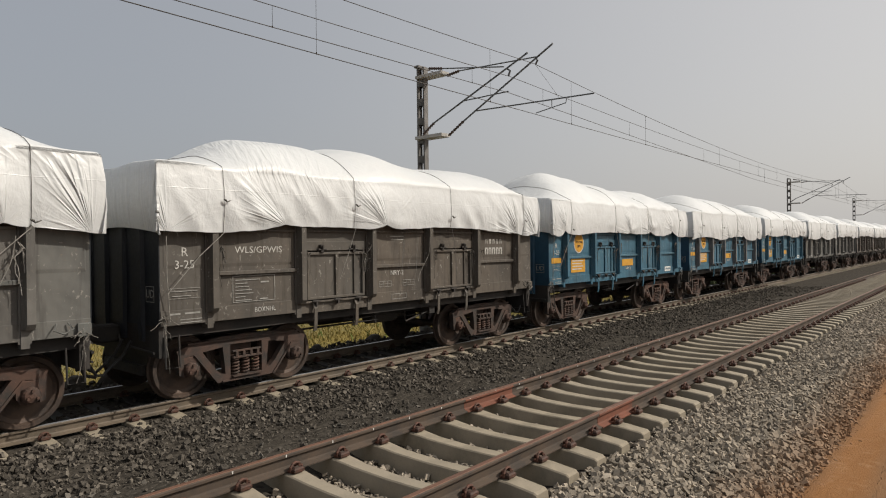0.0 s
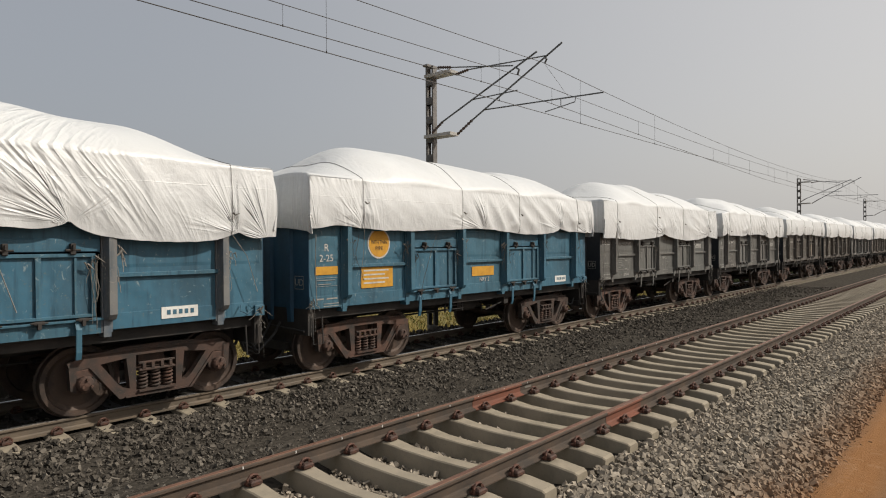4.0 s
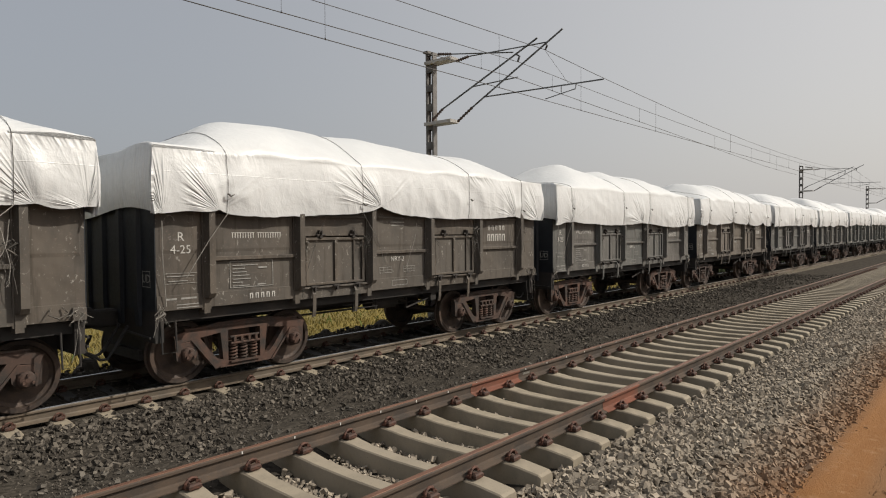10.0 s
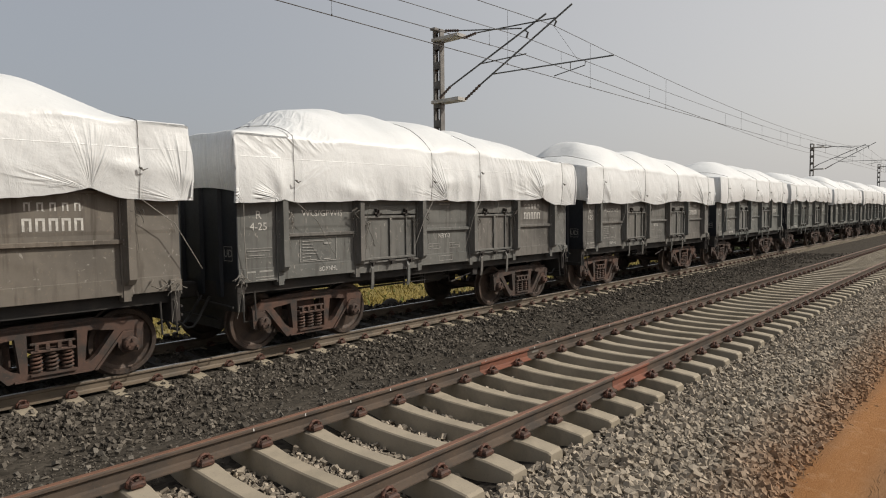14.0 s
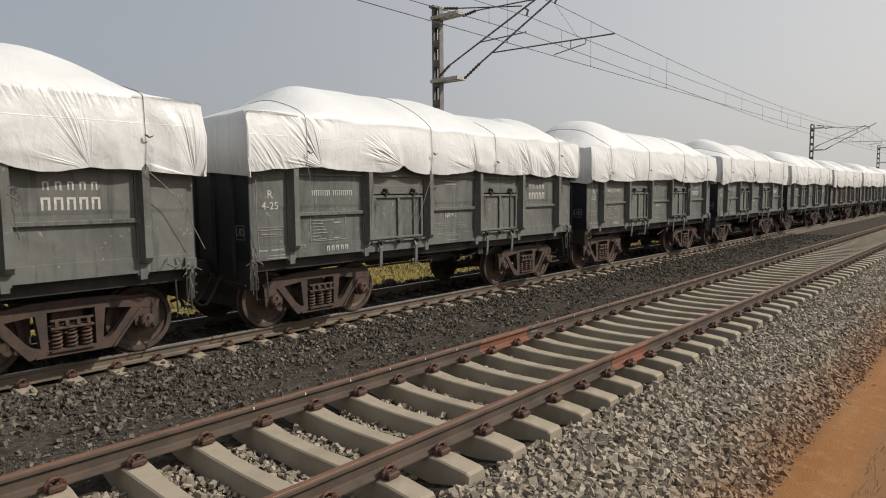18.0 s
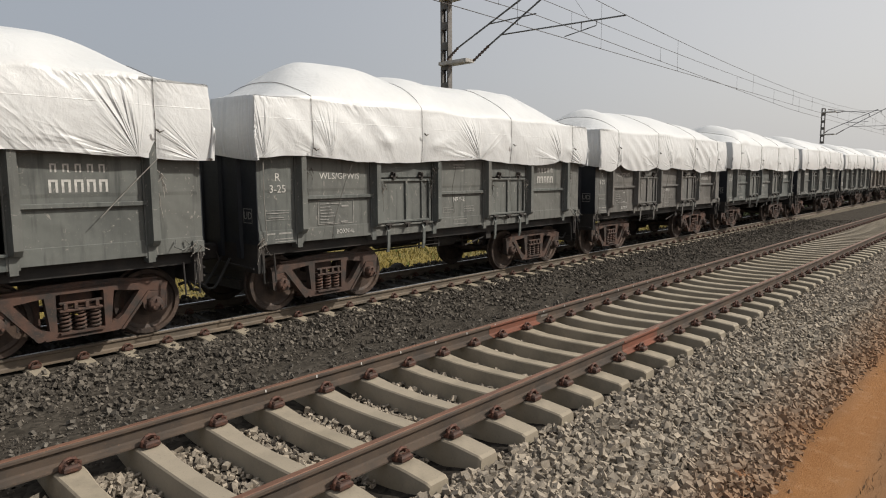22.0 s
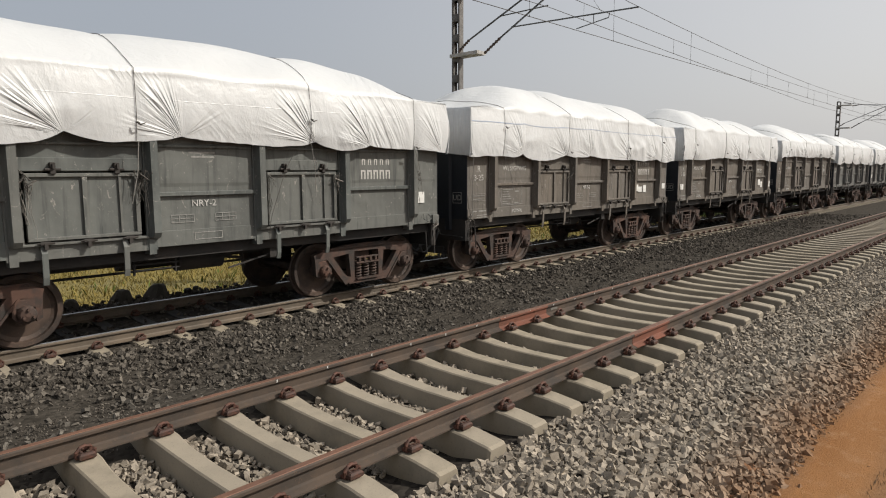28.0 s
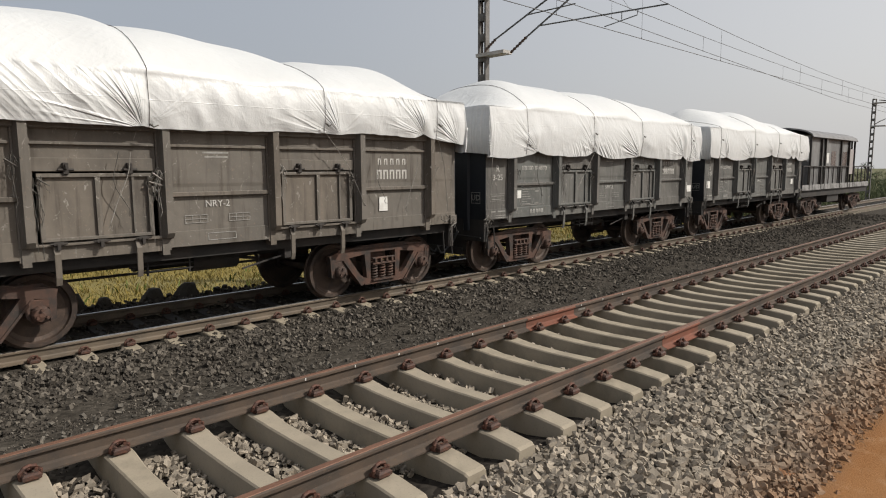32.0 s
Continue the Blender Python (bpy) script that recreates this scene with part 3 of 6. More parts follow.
def shoulder(rng, n):
    x = -6.5 + 32 * rng.random(n) ** 1.7
    y = -0.42 - 1.7 * rng.random(n) ** 0.85 - 0.25 * rng.random(n) ** 3
    keep = (y < -0.56) | (np.abs((x / SLEEPER) - np.round(x / SLEEPER)) > 0.22)
    return x[keep], y[keep]


stones("shoulder_stones", "loose crushed grey stones on the ballast shoulder, red with dust towards the path", 72000, shoulder, (0.016, 0.044), M_STONE, 11)
stones("crib_stones", "loose grey stones between the concrete sleepers", 9000, cribs, (0.016, 0.040), M_STONE, 12)
stones("verge_stones", "scattered stones and clods on red dirt", 9500, lambda rng, n: (-5 + 32 * rng.random(n) ** 1.5, -1.72 - 0.2 * rng.exponential(1.0, n)), (0.006, 0.036), M_STONE, 16)
stones("clods", "dry clods and grit strewn over the red path", 12000, lambda rng, n: (-4 + 30 * rng.random(n) ** 1.5, np.where(rng.random(n) < 0.6, -1.95 - 0.2 * np.abs(rng.normal(size=n)), np.where(rng.random(n) < 0.75, -2.85 - 0.2 * rng.normal(size=n), -2.0 - 1.5 * rng.random(n)))), (0.005, 0.024), M_CLOD, 17)


def behind(rng, n):
    """The shoulder and the cribs go on behind the operator."""
    x = -6.4 - 24 * rng.random(n) ** 1.7
    y = np.where(rng.random(n) < 0.6, -0.5 - 1.6 * rng.random(n), 0.05 + 1.65 * rng.random(n))
    keep = (y < -0.56) | (np.abs((x / SLEEPER) - np.round(x / SLEEPER)) > 0.24)
    return x[keep], y[keep]


stones("outlying_stones", "loose crushed grey stones along the empty track", 38000, behind, (0.018, 0.048), M_STONE, 19)
stones("outlying_dark_stones", "dark stones between the two tracks", 9000, lambda rng, n: (-9 - 21 * rng.random(n), 3.6 + 2.3 * rng.random(n)), (0.018, 0.05), M_DARKSTONE, 20)
stones("middle_stones", "loose grey stones between the two tracks", 1100, spread(-8, 24, 1.95, 3.6), (0.012, 0.038), M_MIDSTONE, 13)
stones("dark_grit", "fine dark grit between the two tracks", 26000, spread(-8, 22, 1.95, 4.6), (0.004, 0.014), M_DARKSTONE, 23)


def beside(rng, n):
    """Thick under the loaded track, thinning to bare dark soil towards the empty one."""
    x, y = -9 + 43 * rng.random(n) ** 1.6, 2.3 + 3.65 * rng.random(n)
    clumps = 0.35 * np.sin(x * 1.9 + 2.1 * np.sin(y * 2.3)) + 0.25 * np.sin(x * 4.3 - y * 3.1)
    keep = rng.random(n) < np.clip((y - 3.3) / 1.5 + clumps * np.clip((4.9 - y) / 1.5, 0, 1), 0.025, 1)
    return x[keep], y[keep]


stones("dark_stones", "dark oily crushed stones beside the loaded track", 44000, beside, (0.013, 0.042), M_DARKSTONE, 14)
stones("far_shoulder_stones", "dark stones heaped on the far shoulder", 3500, spread(-8, 30, 8.5, 9.4), (0.02, 0.06), M_DARKSTONE, 18)
stones("far_crib_stones", "dark stones between the rails of the loaded track", 3500, spread(-8, 26, 6.25, 9.0), (0.018, 0.045), M_DARKSTONE, 15)


# one big red clod at the edge of the path
def clod():
    rng = random.Random(77)
    rings = []
    for z, r in ((-0.05, 0.11), (0.02, 0.12), (0.06, 0.09), (0.085, 0.04)):
        rings.append([(r * (0.8 + 0.4 * rng.random()) * math.cos(0.7854 * k) * 1.4, r * (0.8 + 0.4 * rng.random()) * math.sin(0.7854 * k), z + 0.02 * rng.random()) for k in range(8)])
    me = Shape().loft(rings).mesh("earth_clod", M_CLOD)
    ob = new("earth_clod", me)
    ob.matrix_basis = pose(-1.3, -1.86, -0.6, 0, 0, 20)
    tagged(ob, "lump of dry red earth at the edge of the path", "clod")


clod()


# heaps of spent ballast along the crest of the far shoulder
def heap(x, width, height, lean, seed):
    rng = random.Random(seed)
    rings = []
    for u, r in ((-0.4, 0.62), (0.0, 0.52), (0.45, 0.40), (0.85, 0.27), (1.0, 0.19)):
        rings.append([(width * r * (0.92 + 0.16 * rng.random()) * math.cos(k * math.pi / 5) + lean * u * width, 0.75 * width * r * math.sin(k * math.pi / 5), height * u * (0.96 + 0.08 * rng.random())) for k in range(10)])
    ob = new("rubble_mound", Shape().loft(rings).mesh("rubble_mound", M_DARKSTONE))
    ob.matrix_basis = pose(x, 9.0, -0.50)
    tagged(ob, "low mound of dark spent ballast beyond the loaded track", "mound", "mounds beyond the loaded track")


for k, (x, width, height, lean) in enumerate(((-4.4, 0.5, 0.36, 0.0), (-3.82, 0.46, 0.36, 0.05), (-3.3, 0.36, 0.22, 0.0), (-2.45, 0.52, 0.27, 0.08), (-1.8, 0.56, 0.30, 0.12), (0.3, 0.36, 0.16, -0.05),
                                              (1.6, 0.6, 0.17, 0.1), (3.1, 0.4, 0.15, 0.0), (5.0, 0.6, 0.18, 0.1), (7.2, 0.5, 0.15, -0.1))):
    heap(x, width, height, lean, 810 + k)


# ---- tracks ----
RAIL_SECTION = [(-0.075, -0.172), (0.075, -0.172), (0.075, -0.160), (0.018, -0.142), (0.009, -0.125), (0.009, -0.052), (0.020, -0.040),
                (0.036, -0.034), (0.036, -0.012), (0.028, 0.0), (-0.028, 0.0), (-0.036, -0.012), (-0.036, -0.034), (-0.020, -0.040), (-0.009, -0.052),
                (-0.009, -0.125), (-0.018, -0.142), (-0.075, -0.160)]


def rail(y, z, body, top, label, weld=None):
    root = thing("rail", pose(0, y, z), label, "rail", "rails", "structure")
    xs = [-40, -20, -10] + [-6 + 2 * i for i in range(40)] + [90, 120, 200, 400, 700]
    part("rail_body", Shape().loft([[(x, a, b) for a, b in RAIL_SECTION] for x in xs]).mesh("rail_body", body), root)
    part("running_surface", Shape().loft([[(x, -0.029, 0.0005), (x, 0.029, 0.0005), (x, 0.026, 0.003), (x, -0.026, 0.003)] for x in (-40, 40, 700)]).mesh("running_surface", top),
         root, "worn running surface")
    if weld:
        grown = [(a * 1.05 + (0.003 if a > 0 else -0.003), b + (0.0006 if b > -0.001 else 0)) for a, b in RAIL_SECTION]
        grown = [(a, min(b, -0.004)) for a, b in grown]
        part("weld_band", Shape().loft([[(x, a, b) for a, b in grown] for x in (weld[0], weld[1])]).mesh("weld_band", M_OXIDE), root, "red oxide painted weld band")
        if y > 1:
            part("weld_tag", Shape().box(weld[1] + 0.12, weld[1] + 0.30, -0.0115, 0.0, -0.10, -0.07).mesh("weld_tag", M_RAG), root, "faded pale painted mark")
    return root


rail(NEAR_Y - GAUGE / 2, 0, M_RAIL, M_RAILTOP, "rusted steel rail with a red painted weld, clipped to concrete sleepers", (0.28, 1.28))
north = rail(NEAR_Y + GAUGE / 2, 0, M_RAIL, M_RAILTOP, "rusted steel rail with a red painted weld, clipped to concrete sleepers", (-0.16, 0.98))
for k in range(-6, 16):
    part("chalk_tick", cached("chalk_tick", lambda: Shape().box(-0.006, 0.006, -0.0385, -0.036, -0.03, -0.004).mesh("chalk_tick", M_PAPER)), north, "white chalk tick", pose(k * SLEEPER - 0.06, 0, 0))
for fy in (FAR_Y - GAUGE / 2, FAR_Y + GAUGE / 2):
    rail(fy, FAR_Z, M_RAILFAR, M_SHINE, "dusty steel rail with a polished top under the loaded wagons")


def sleeper_mesh():
    rings = []
    half = ((0, -0.04, 0.078, 0.126), (0.45, -0.03, 0.082, 0.128), (0.72, -0.004, 0.098, 0.134), (0.95, 0.0, 0.104, 0.137), (1.08, -0.003, 0.104, 0.138), (1.345, -0.030, 0.102, 0.138), (1.375, -0.05, 0.094, 0.13))
    for y, top, wt, wb in [(-v[0], *v[1:]) for v in half[:0:-1]] + list(half):
        rings.append([(-wb, y, -0.24), (wb, y, -0.24), (wt + 0.006, y, top - 0.012), (wt - 0.008, y, top), (-wt + 0.008, y, top), (-wt - 0.006, y, top - 0.012)])
    return Shape().loft([list(reversed(r)) for r in rings]).mesh("sleeper", M_CONCRETE)


def clip_mesh():
    """An elastic rail clip: a bent bar in its cast shoulder."""
    s = Shape()
    s.tube([(-0.052, 0.045, 0.004), (-0.055, 0.05, 0.045), (-0.03, 0.045, 0.072), (0.0, 0.04, 0.078), (0.03, 0.045, 0.072), (0.055, 0.05, 0.045), (0.052, 0.045, 0.004)], 0.0125, 6)
    s.tube([(-0.03, 0.06, 0.05), (-0.036, 0.02, 0.05), (-0.012, -0.004, 0.036), (0.016, 0.0, 0.034), (0.036, 0.03, 0.05), (0.02, 0.08, 0.03)], 0.0125, 6)
    s.box(-0.05, 0.05, 0.055, 0.10, -0.004, 0.042, 0.012)
    s.box(-0.06, 0.06, 0.0, 0.06, -0.002, 0.016, 0.004)
    return s.mesh("rail_clip", M_CLIP)


SLEEPER_ME, CLIP_ME = sleeper_mesh(), clip_mesh()
# a dark skin over the sleeper's middle paints the shade below the wagons
SHADED_MIDDLE_ME = Shape().loft([[(-0.130, y, -0.16), (0.130, y, -0.16), (0.100, y, top), (-0.100, y, top)][::-1] for y, top in ((-0.79, 0.003), (-0.7, 0.001), (-0.45, -0.026), (0, -0.036), (0.45, -0.026), (0.7, 0.001), (0.79, 0.003))]).mesh("oiled_middle", M_SHADED_CONCRETE)
WHITE_SLEEPER = "cast concrete sleeper with rusty clips, half sunk in ballast"


def lay_sleepers(y, z, first, last, group, clipped):
    top = z - 0.178
    for k in range(first, last + 1):
        jig = 0.5 * noise.noise((k * 3.7, y, 0.0))
        root = tagged(new("concrete_sleeper", SLEEPER_ME), WHITE_SLEEPER, "sleeper", group)
        root.matrix_basis = pose(k * SLEEPER + (0.36 if y > 5 else 0), y, top, 0, 0, jig)
        if y > 5:
            part("oiled_middle", SHADED_MIDDLE_ME, root, "middle of the sleeper, painted dark for the shade under the wagons")
        for side in (-1, 1):
            for out in (-1, 1):
                if k > clipped or k < -14:
                    continue
                facing = 0 if out > 0 else 180
                clip = part("rail_clip", CLIP_ME, root, "rusty rail clip", pose(0, side * GAUGE / 2 + out * 0.058, 0.008, 0, 0, facing))
                clip.scale = (1.2, 1.15, 1.15)


lay_sleepers(NEAR_Y, 0, -50, 130, "sleepers of the empty track", 60)
lay_sleepers(FAR_Y, FAR_Z, -50, 110, "sleepers of the loaded track", 55)


def far_sleepers(name, y, z, first, last):
    s = Shape()
    for k in range(first, last):
        x = k * SLEEPER + (0.36 if y > 5 else 0)
        s.box(x - 0.11, x + 0.11, y - 1.375, y + 1.375, z - 0.35, z - 0.18)
    tagged(new(name, s.mesh(name, M_CONCRETE)), "distant concrete sleepers in ballast", "sleepers", kind="stuff")


far_sleepers("distant_sleepers", NEAR_Y, 0, 131, 500)
far_sleepers("distant_sleepers", FAR_Y, FAR_Z, 111, 500)

# ---- overhead line: masts, brackets, wires ----
MASTS = [-41.0, 8.15, 57.2, 94.0, 143.0, 192.0, 241.0]


def mast(x, double):
    base = -1.1
    root = thing("overhead_line_mast", pose(x, 9.95, base), "grey steel lattice mast with bracket arms beside the loaded track", "mast", "overhead line masts")
    top = 8.8
    channel = [(-0.09, -0.008), (0.09, -0.008), (0.09, 0.055), (0.08, 0.055), (0.08, 0.008), (-0.08, 0.008), (-0.08, 0.055), (-0.09, 0.055)]
    upright = cached("upright", lambda: Shape().loft([[(a, b, z) for a, b in channel] for z in (0, top)]).mesh("upright", M_MAST))
    part("upright", upright, root, "", pose(0, -0.15, 0))
    part("upright", upright, root, "", pose(0, 0.15, 0, 0, 0, 180))
    batten = cached("batten", lambda: Shape().box(-0.004, 0.004, -0.14, 0.14, -0.11, 0.11).mesh("batten", M_MAST))
    z = 0.5
    while z < top:
        part("batten_plate", batten, root, "", pose(-0.094, 0, z))
        part("batten_plate", batten, root, "", pose(0.094, 0, z))
        z += 0.6
    part("foundation", Shape().box(-0.35, 0.35, -0.35, 0.35, -0.5, 0.12, 0.04).mesh("foundation", M_CONCRETE), root, "concrete foundation block")
    zr = -base  # from here on heights are taken from the near rail top
    part("top_bracket", Shape().box(-0.2, 0.2, -0.95, 0.12, 7.33 + zr, 7.42 + zr).mesh("top_bracket", M_PALE), root)
    part("cap_plate", Shape().box(-0.28, 0.28, -0.1, 0.1, 7.66 + zr, 7.72 + zr).mesh("cap_plate", M_MAST), root)
    part("lower_bracket", Shape().box(-0.2, 0.2, -0.95, 0.15, 5.42 + zr, 5.52 + zr).mesh("lower_bracket", M_PALE), root)

    def arm(name, pts, r, label=""):
        part(name, Shape().tube([(a, b - 9.95, c + zr) for a, b, c in pts], r, 8).mesh(name, M_TUBE), root, label)

    def insulator(p, q):
        p, q = Vector((p[0], p[1] - 9.95, p[2] + zr)), Vector((q[0], q[1] - 9.95, q[2] + zr))
        pts, rad = [], []
        for i in range(13):
            pts.append(p.lerp(q, i / 12))
            rad.append(0.05 if i % 2 else 0.026)
        part("insulator", Shape().tube(pts, rad, 8).mesh("insulator", M_PORCELAIN), root, "brown ribbed porcelain insulator")

    # first equipment, over the track
    insulator((0.08, 8.95, 5.45), (0.08, 8.35, 5.82))
    arm("bracket_tube", [(0.08, 8.35, 5.82), (0.08, 5.25, 7.5)], 0.026)
    insulator((0.08, 9.0, 7.3), (0.08, 8.5, 7.36))
    arm("stay_tube", [(0.08, 8.5, 7.36), (0.08, 5.75, 7.24)], 0.019)
    arm("register_arm", [(0.08, 7.95, 6.06), (0.08, 4.05, 5.96)], 0.02)
    arm("steady_arm", [(0.08, 4.85, 5.95), (0.08, 4.87, 5.84), (0.08, 5.8, 5.70)], 0.014)
    arm("drop_bracket", [(0.08, 5.3, 5.99), (0.08, 5.3, 5.80)], 0.012)
    arm("suspension_clamp", [(0.08, 5.79, 7.24), (0.08, 5.74, 7.14), (0.08, 5.8, 7.03)], 0.03)
    if double:
        insulator((-0.08, 9.85, 5.58), (-0.08, 9.4, 5.88))
        arm("bracket_tube", [(-0.08, 9.4, 5.88), (-0.08, 5.95, 7.36)], 0.026)
        insulator((-0.08, 9.6, 7.6), (-0.08, 9.05, 7.5))
        arm("stay_tube", [(-0.08, 9.05, 7.5), (-0.08, 6.75, 7.12)], 0.019)
        arm("register_arm", [(-0.08, 8.25, 6.38), (-0.08, 6.6, 6.40)], 0.018)
        arm("suspension_clamp", [(-0.08, 6.66, 7.06), (-0.08, 6.54, 6.97), (-0.08, 6.6, 6.82)], 0.03)
    return root


for i, mx in enumerate(MASTS):
    mast(mx, i in (1, 2))


def span_wires(y, contact, carrier_z, sags, near_mast):
    """Carrier and contact wire with droppers over all spans, tied to the masts; near_mast: places of the droppers beside a mast."""
    pts, low = [], []
    root = thing("overhead_wire", pose(0, 0, 0), "dark copper overhead wires with droppers above the loaded track", "wire", "overhead wires")

    def carrier(x, a, b, sag):
        u = (x - a) / (b - a)
        return carrier_z - 4 * sag * u * (1 - u)

    for k, (a, b) in enumerate(zip(MASTS, MASTS[1:])):
        n, sag = 16, sags[0] if k == 0 else sags[1]
        for i in range(n + (b == MASTS[-1])):
            x = a + (b - a) * i / n
            pts.append((x, y, carrier(x, a, b, sag)))
            low.append((x, y, contact(x)))
        for d in near_mast:
            for x in (a + d, b - d):
                part("dropper", Shape().tube([(x, y, contact(x)), (x, y, carrier(x, a, b, sag))], 0.0045, 4).tube([(x, y, contact(x) - 0.012), (x, y, contact(x) + 0.03)], 0.014, 4).mesh("dropper", M_WIRE), root)
    part("carrier_wire", Shape().tube(pts, 0.0085, 5).mesh("carrier_wire", M_WIRE), root)
    part("contact_wire", Shape().tube(low, 0.0095, 5).mesh("contact_wire", M_WIRE), root)
    return root


def lifted(x):
    """The second contact wire climbs to its anchor at the nearest mast."""
    d = x - MASTS[1]
    return max(5.67, 6.36 + (0.0155 * d if d < 0 else -0.027 * d))


main_wire = span_wires(5.8, lambda x: 5.66, 7.04, (0.40, 0.66), (2.05, 7.5, 15.9, 22.5))
part("suspension_stay", Shape().tube([(8.2, 5.79, 7.02), (8.2, 5.05, 5.99)], 0.004, 4).mesh("suspension_stay", M_WIRE), main_wire)
span_wires(6.6, lifted, 6.83, (0.34, 0.36), (1.75, 7.9, 16.2, 22.0))

# ---- field and distance ----
def blades(name, label, count, x0, x1, y0, y1, h0, h1, mat, seed, z=-1.66, power=1.0, wide=1.0):
    rng = np.random.default_rng(seed)
    x = x0 + (x1 - x0) * rng.random(count) ** power
    y = y0 + (y1 - y0) * rng.random(count) ** 1.4
    h = h0 + (h1 - h0) * rng.random(count)
    h = h * (0.75 + 0.5 * np.sin(x * 0.9 + np.sin(y * 0.7) * 2) ** 2)
    ang = rng.random(count) * math.pi
    w = (0.01 + 0.03 * rng.random(count)) * wide
    lx, ly = rng.normal(0, 0.5, count) * h, rng.normal(0, 0.5, count) * h
    p = np.stack([x, y, np.full(count, z)], 1)
    d = np.stack([np.cos(ang) * w, np.sin(ang) * w, np.zeros(count)], 1)
    tip = p + np.stack([lx, ly, h], 1)
    mid = p + np.stack([lx * 0.35, ly * 0.35, h * 0.55], 1)
    verts = np.stack([p - d, p + d, mid + d * 0.8, tip, mid - d * 0.8], 1)
    idx = np.arange(count)[:, None] * 5
    faces = np.concatenate([idx + np.array([0, 1, 2]), idx + np.array([0, 2, 4]), idx + np.array([4, 2, 3])], 0)
    ob = new(name, mesh_from_arrays(name, verts.reshape(-1, 3), faces, mat))
    return tagged(ob, label, "grass", kind="stuff")


blades("dry_grass", "tall dry yellow grass beyond the tracks", 90000, -14, 46, 12.4, 34, 0.07, 0.22, M_STRAW, 21, power=1.3, wide=0.6)
blades("dry_litter", "dry straw litter along the edge of the path", 2500, -4, 14, -1.85, -2.2, 0.01, 0.04, M_LITTER, 25, z=-0.6, power=1.4, wide=0.15)
blades("verge_weeds", "short dry weeds on the outer edge of the path", 1600, -3, 14, -2.72, -3.4, 0.02, 0.07, M_LITTER, 26, z=-0.62, power=1.4, wide=0.12)
blades("weeds", "low green weeds among dry grass", 2200, -12, 60, 12.0, 26, 0.1, 0.35, M_WEED, 22)


def clump(name, label, x, y, z, w, d, h, count, mat, seed, stem=True):
    """A shrub or tree: tapered trunk with limbs, and a crown of many small leaf sprays."""
    rng = np.random.default_rng(seed)
    root = thing(name, pose(x, y, z), label, "tree" if h > 2.5 else "shrub", "trees and shrubs beyond the field")
    s = Shape()
    s.tube([(0, 0, 0), (0.05 * h, 0.02 * h, 0.3 * h), (0.02 * h, 0, 0.6 * h)], [0.045 * h, 0.03 * h, 0.012 * h], 6)
    lumps = []
    for i in range(7):
        a = rng.random() * 2 * math.pi
        e = (math.cos(a) * w * 0.34, math.sin(a) * d * 0.34, h * (0.45 + 0.4 * rng.random()))
        s.tube([(0.03 * h, 0, h * 0.25), (e[0] * 0.5, e[1] * 0.5, e[2] * 0.75), e], [0.02 * h, 0.013 * h, 0.005 * h], 5)
        lumps.append(e)
    part("trunk", s.mesh("trunk", M_BARK), root, "thin branching trunk")
    pick = rng.integers(0, len(lumps), count)
    c = np.array(lumps)[pick]
    off = rng.normal(size=(count, 3))
    off /= np.linalg.norm(off, axis=1)[:, None]
    off *= (rng.random((count, 1)) ** 0.45) * np.array([w * 0.3, d * 0.3, h * 0.26])
    p = c + off
    p[:, 2] = np.clip(p[:, 2], 0.06 * h, None)
    size = 0.035 * h * (0.6 + rng.random(count))
    ax, bx = rng.normal(size=(count, 3)), rng.normal(size=(count, 3))
    ax = ax / np.linalg.norm(ax, axis=1)[:, None] * size[:, None]
    bx = bx / np.linalg.norm(bx, axis=1)[:, None] * size[:, None]
    verts = np.stack([p - ax, p - bx * 0.6, p + ax, p + bx * 0.6], 1)
    faces = np.arange(count)[:, None] * 4 + np.arange(4)
    part("crown", mesh_from_arrays("crown", verts.reshape(-1, 3), faces, mat), root, "ragged dusty green crown")


blades("scrub", "low dark green scrub along the line", 30000, 42, 260, 12.3, 40, 0.3, 1.2, M_SCRUB, 23, power=1.6)
for i in range(44):
    rr = random.random
    x, y = 48 + 230 * rr() ** 1.6, 14 + 50 * rr()
    clump("shrub", "dusty green shrub at the far edge of the field", x, y, -1.7, 4 + 4 * rr(), 3 + 3 * rr(), 1.8 + 1.8 * rr(), 700, M_LEAF, 300 + i)
for i in range(22):
    rr = random.random
    x, y = 320 + 420 * rr(), 30 + 330 * rr()
    clump("tree", "distant dusty green field tree", x, y, -1.7, 8 + 6 * rr(), 7 + 6 * rr(), 5 + 4 * rr(), 500, M_LEAF, 500 + i)

# ---- the train ----
WAGONS = range(-1, 26)
MOVING, WHEELS = [], []
POSTS = (-4.2, -2.52, -0.84, 0.84, 2.52, 4.2)
HALF, SIDE_Y = 4.975, 1.50


def plain_panel(x0, x1, z0=1.25, z1=3.02):
    s = Shape().box(x0, x1, -SIDE_Y, -SIDE_Y + 0.014, z0, z1)
    if z0 < 1.4:
        s.box(x0, x1, -SIDE_Y - 0.012, -SIDE_Y, z0, z0 + 0.225, 0.004)
    # a shallow pressed dent in the sheet
    xm, w = (x0 + x1) / 2, (x1 - x0)
    s.loft([[(xm - w * a, -SIDE_Y - d, 2.72 - b), (xm + w * a, -SIDE_Y - d, 2.72 - b), (xm + w * a, -SIDE_Y - d, 2.1 + b), (xm - w * a, -SIDE_Y - d, 2.1 + b)]
            for a, b, d in ((0.44, 0.0, 0.0005), (0.41, 0.05, 0.007))])
    return s


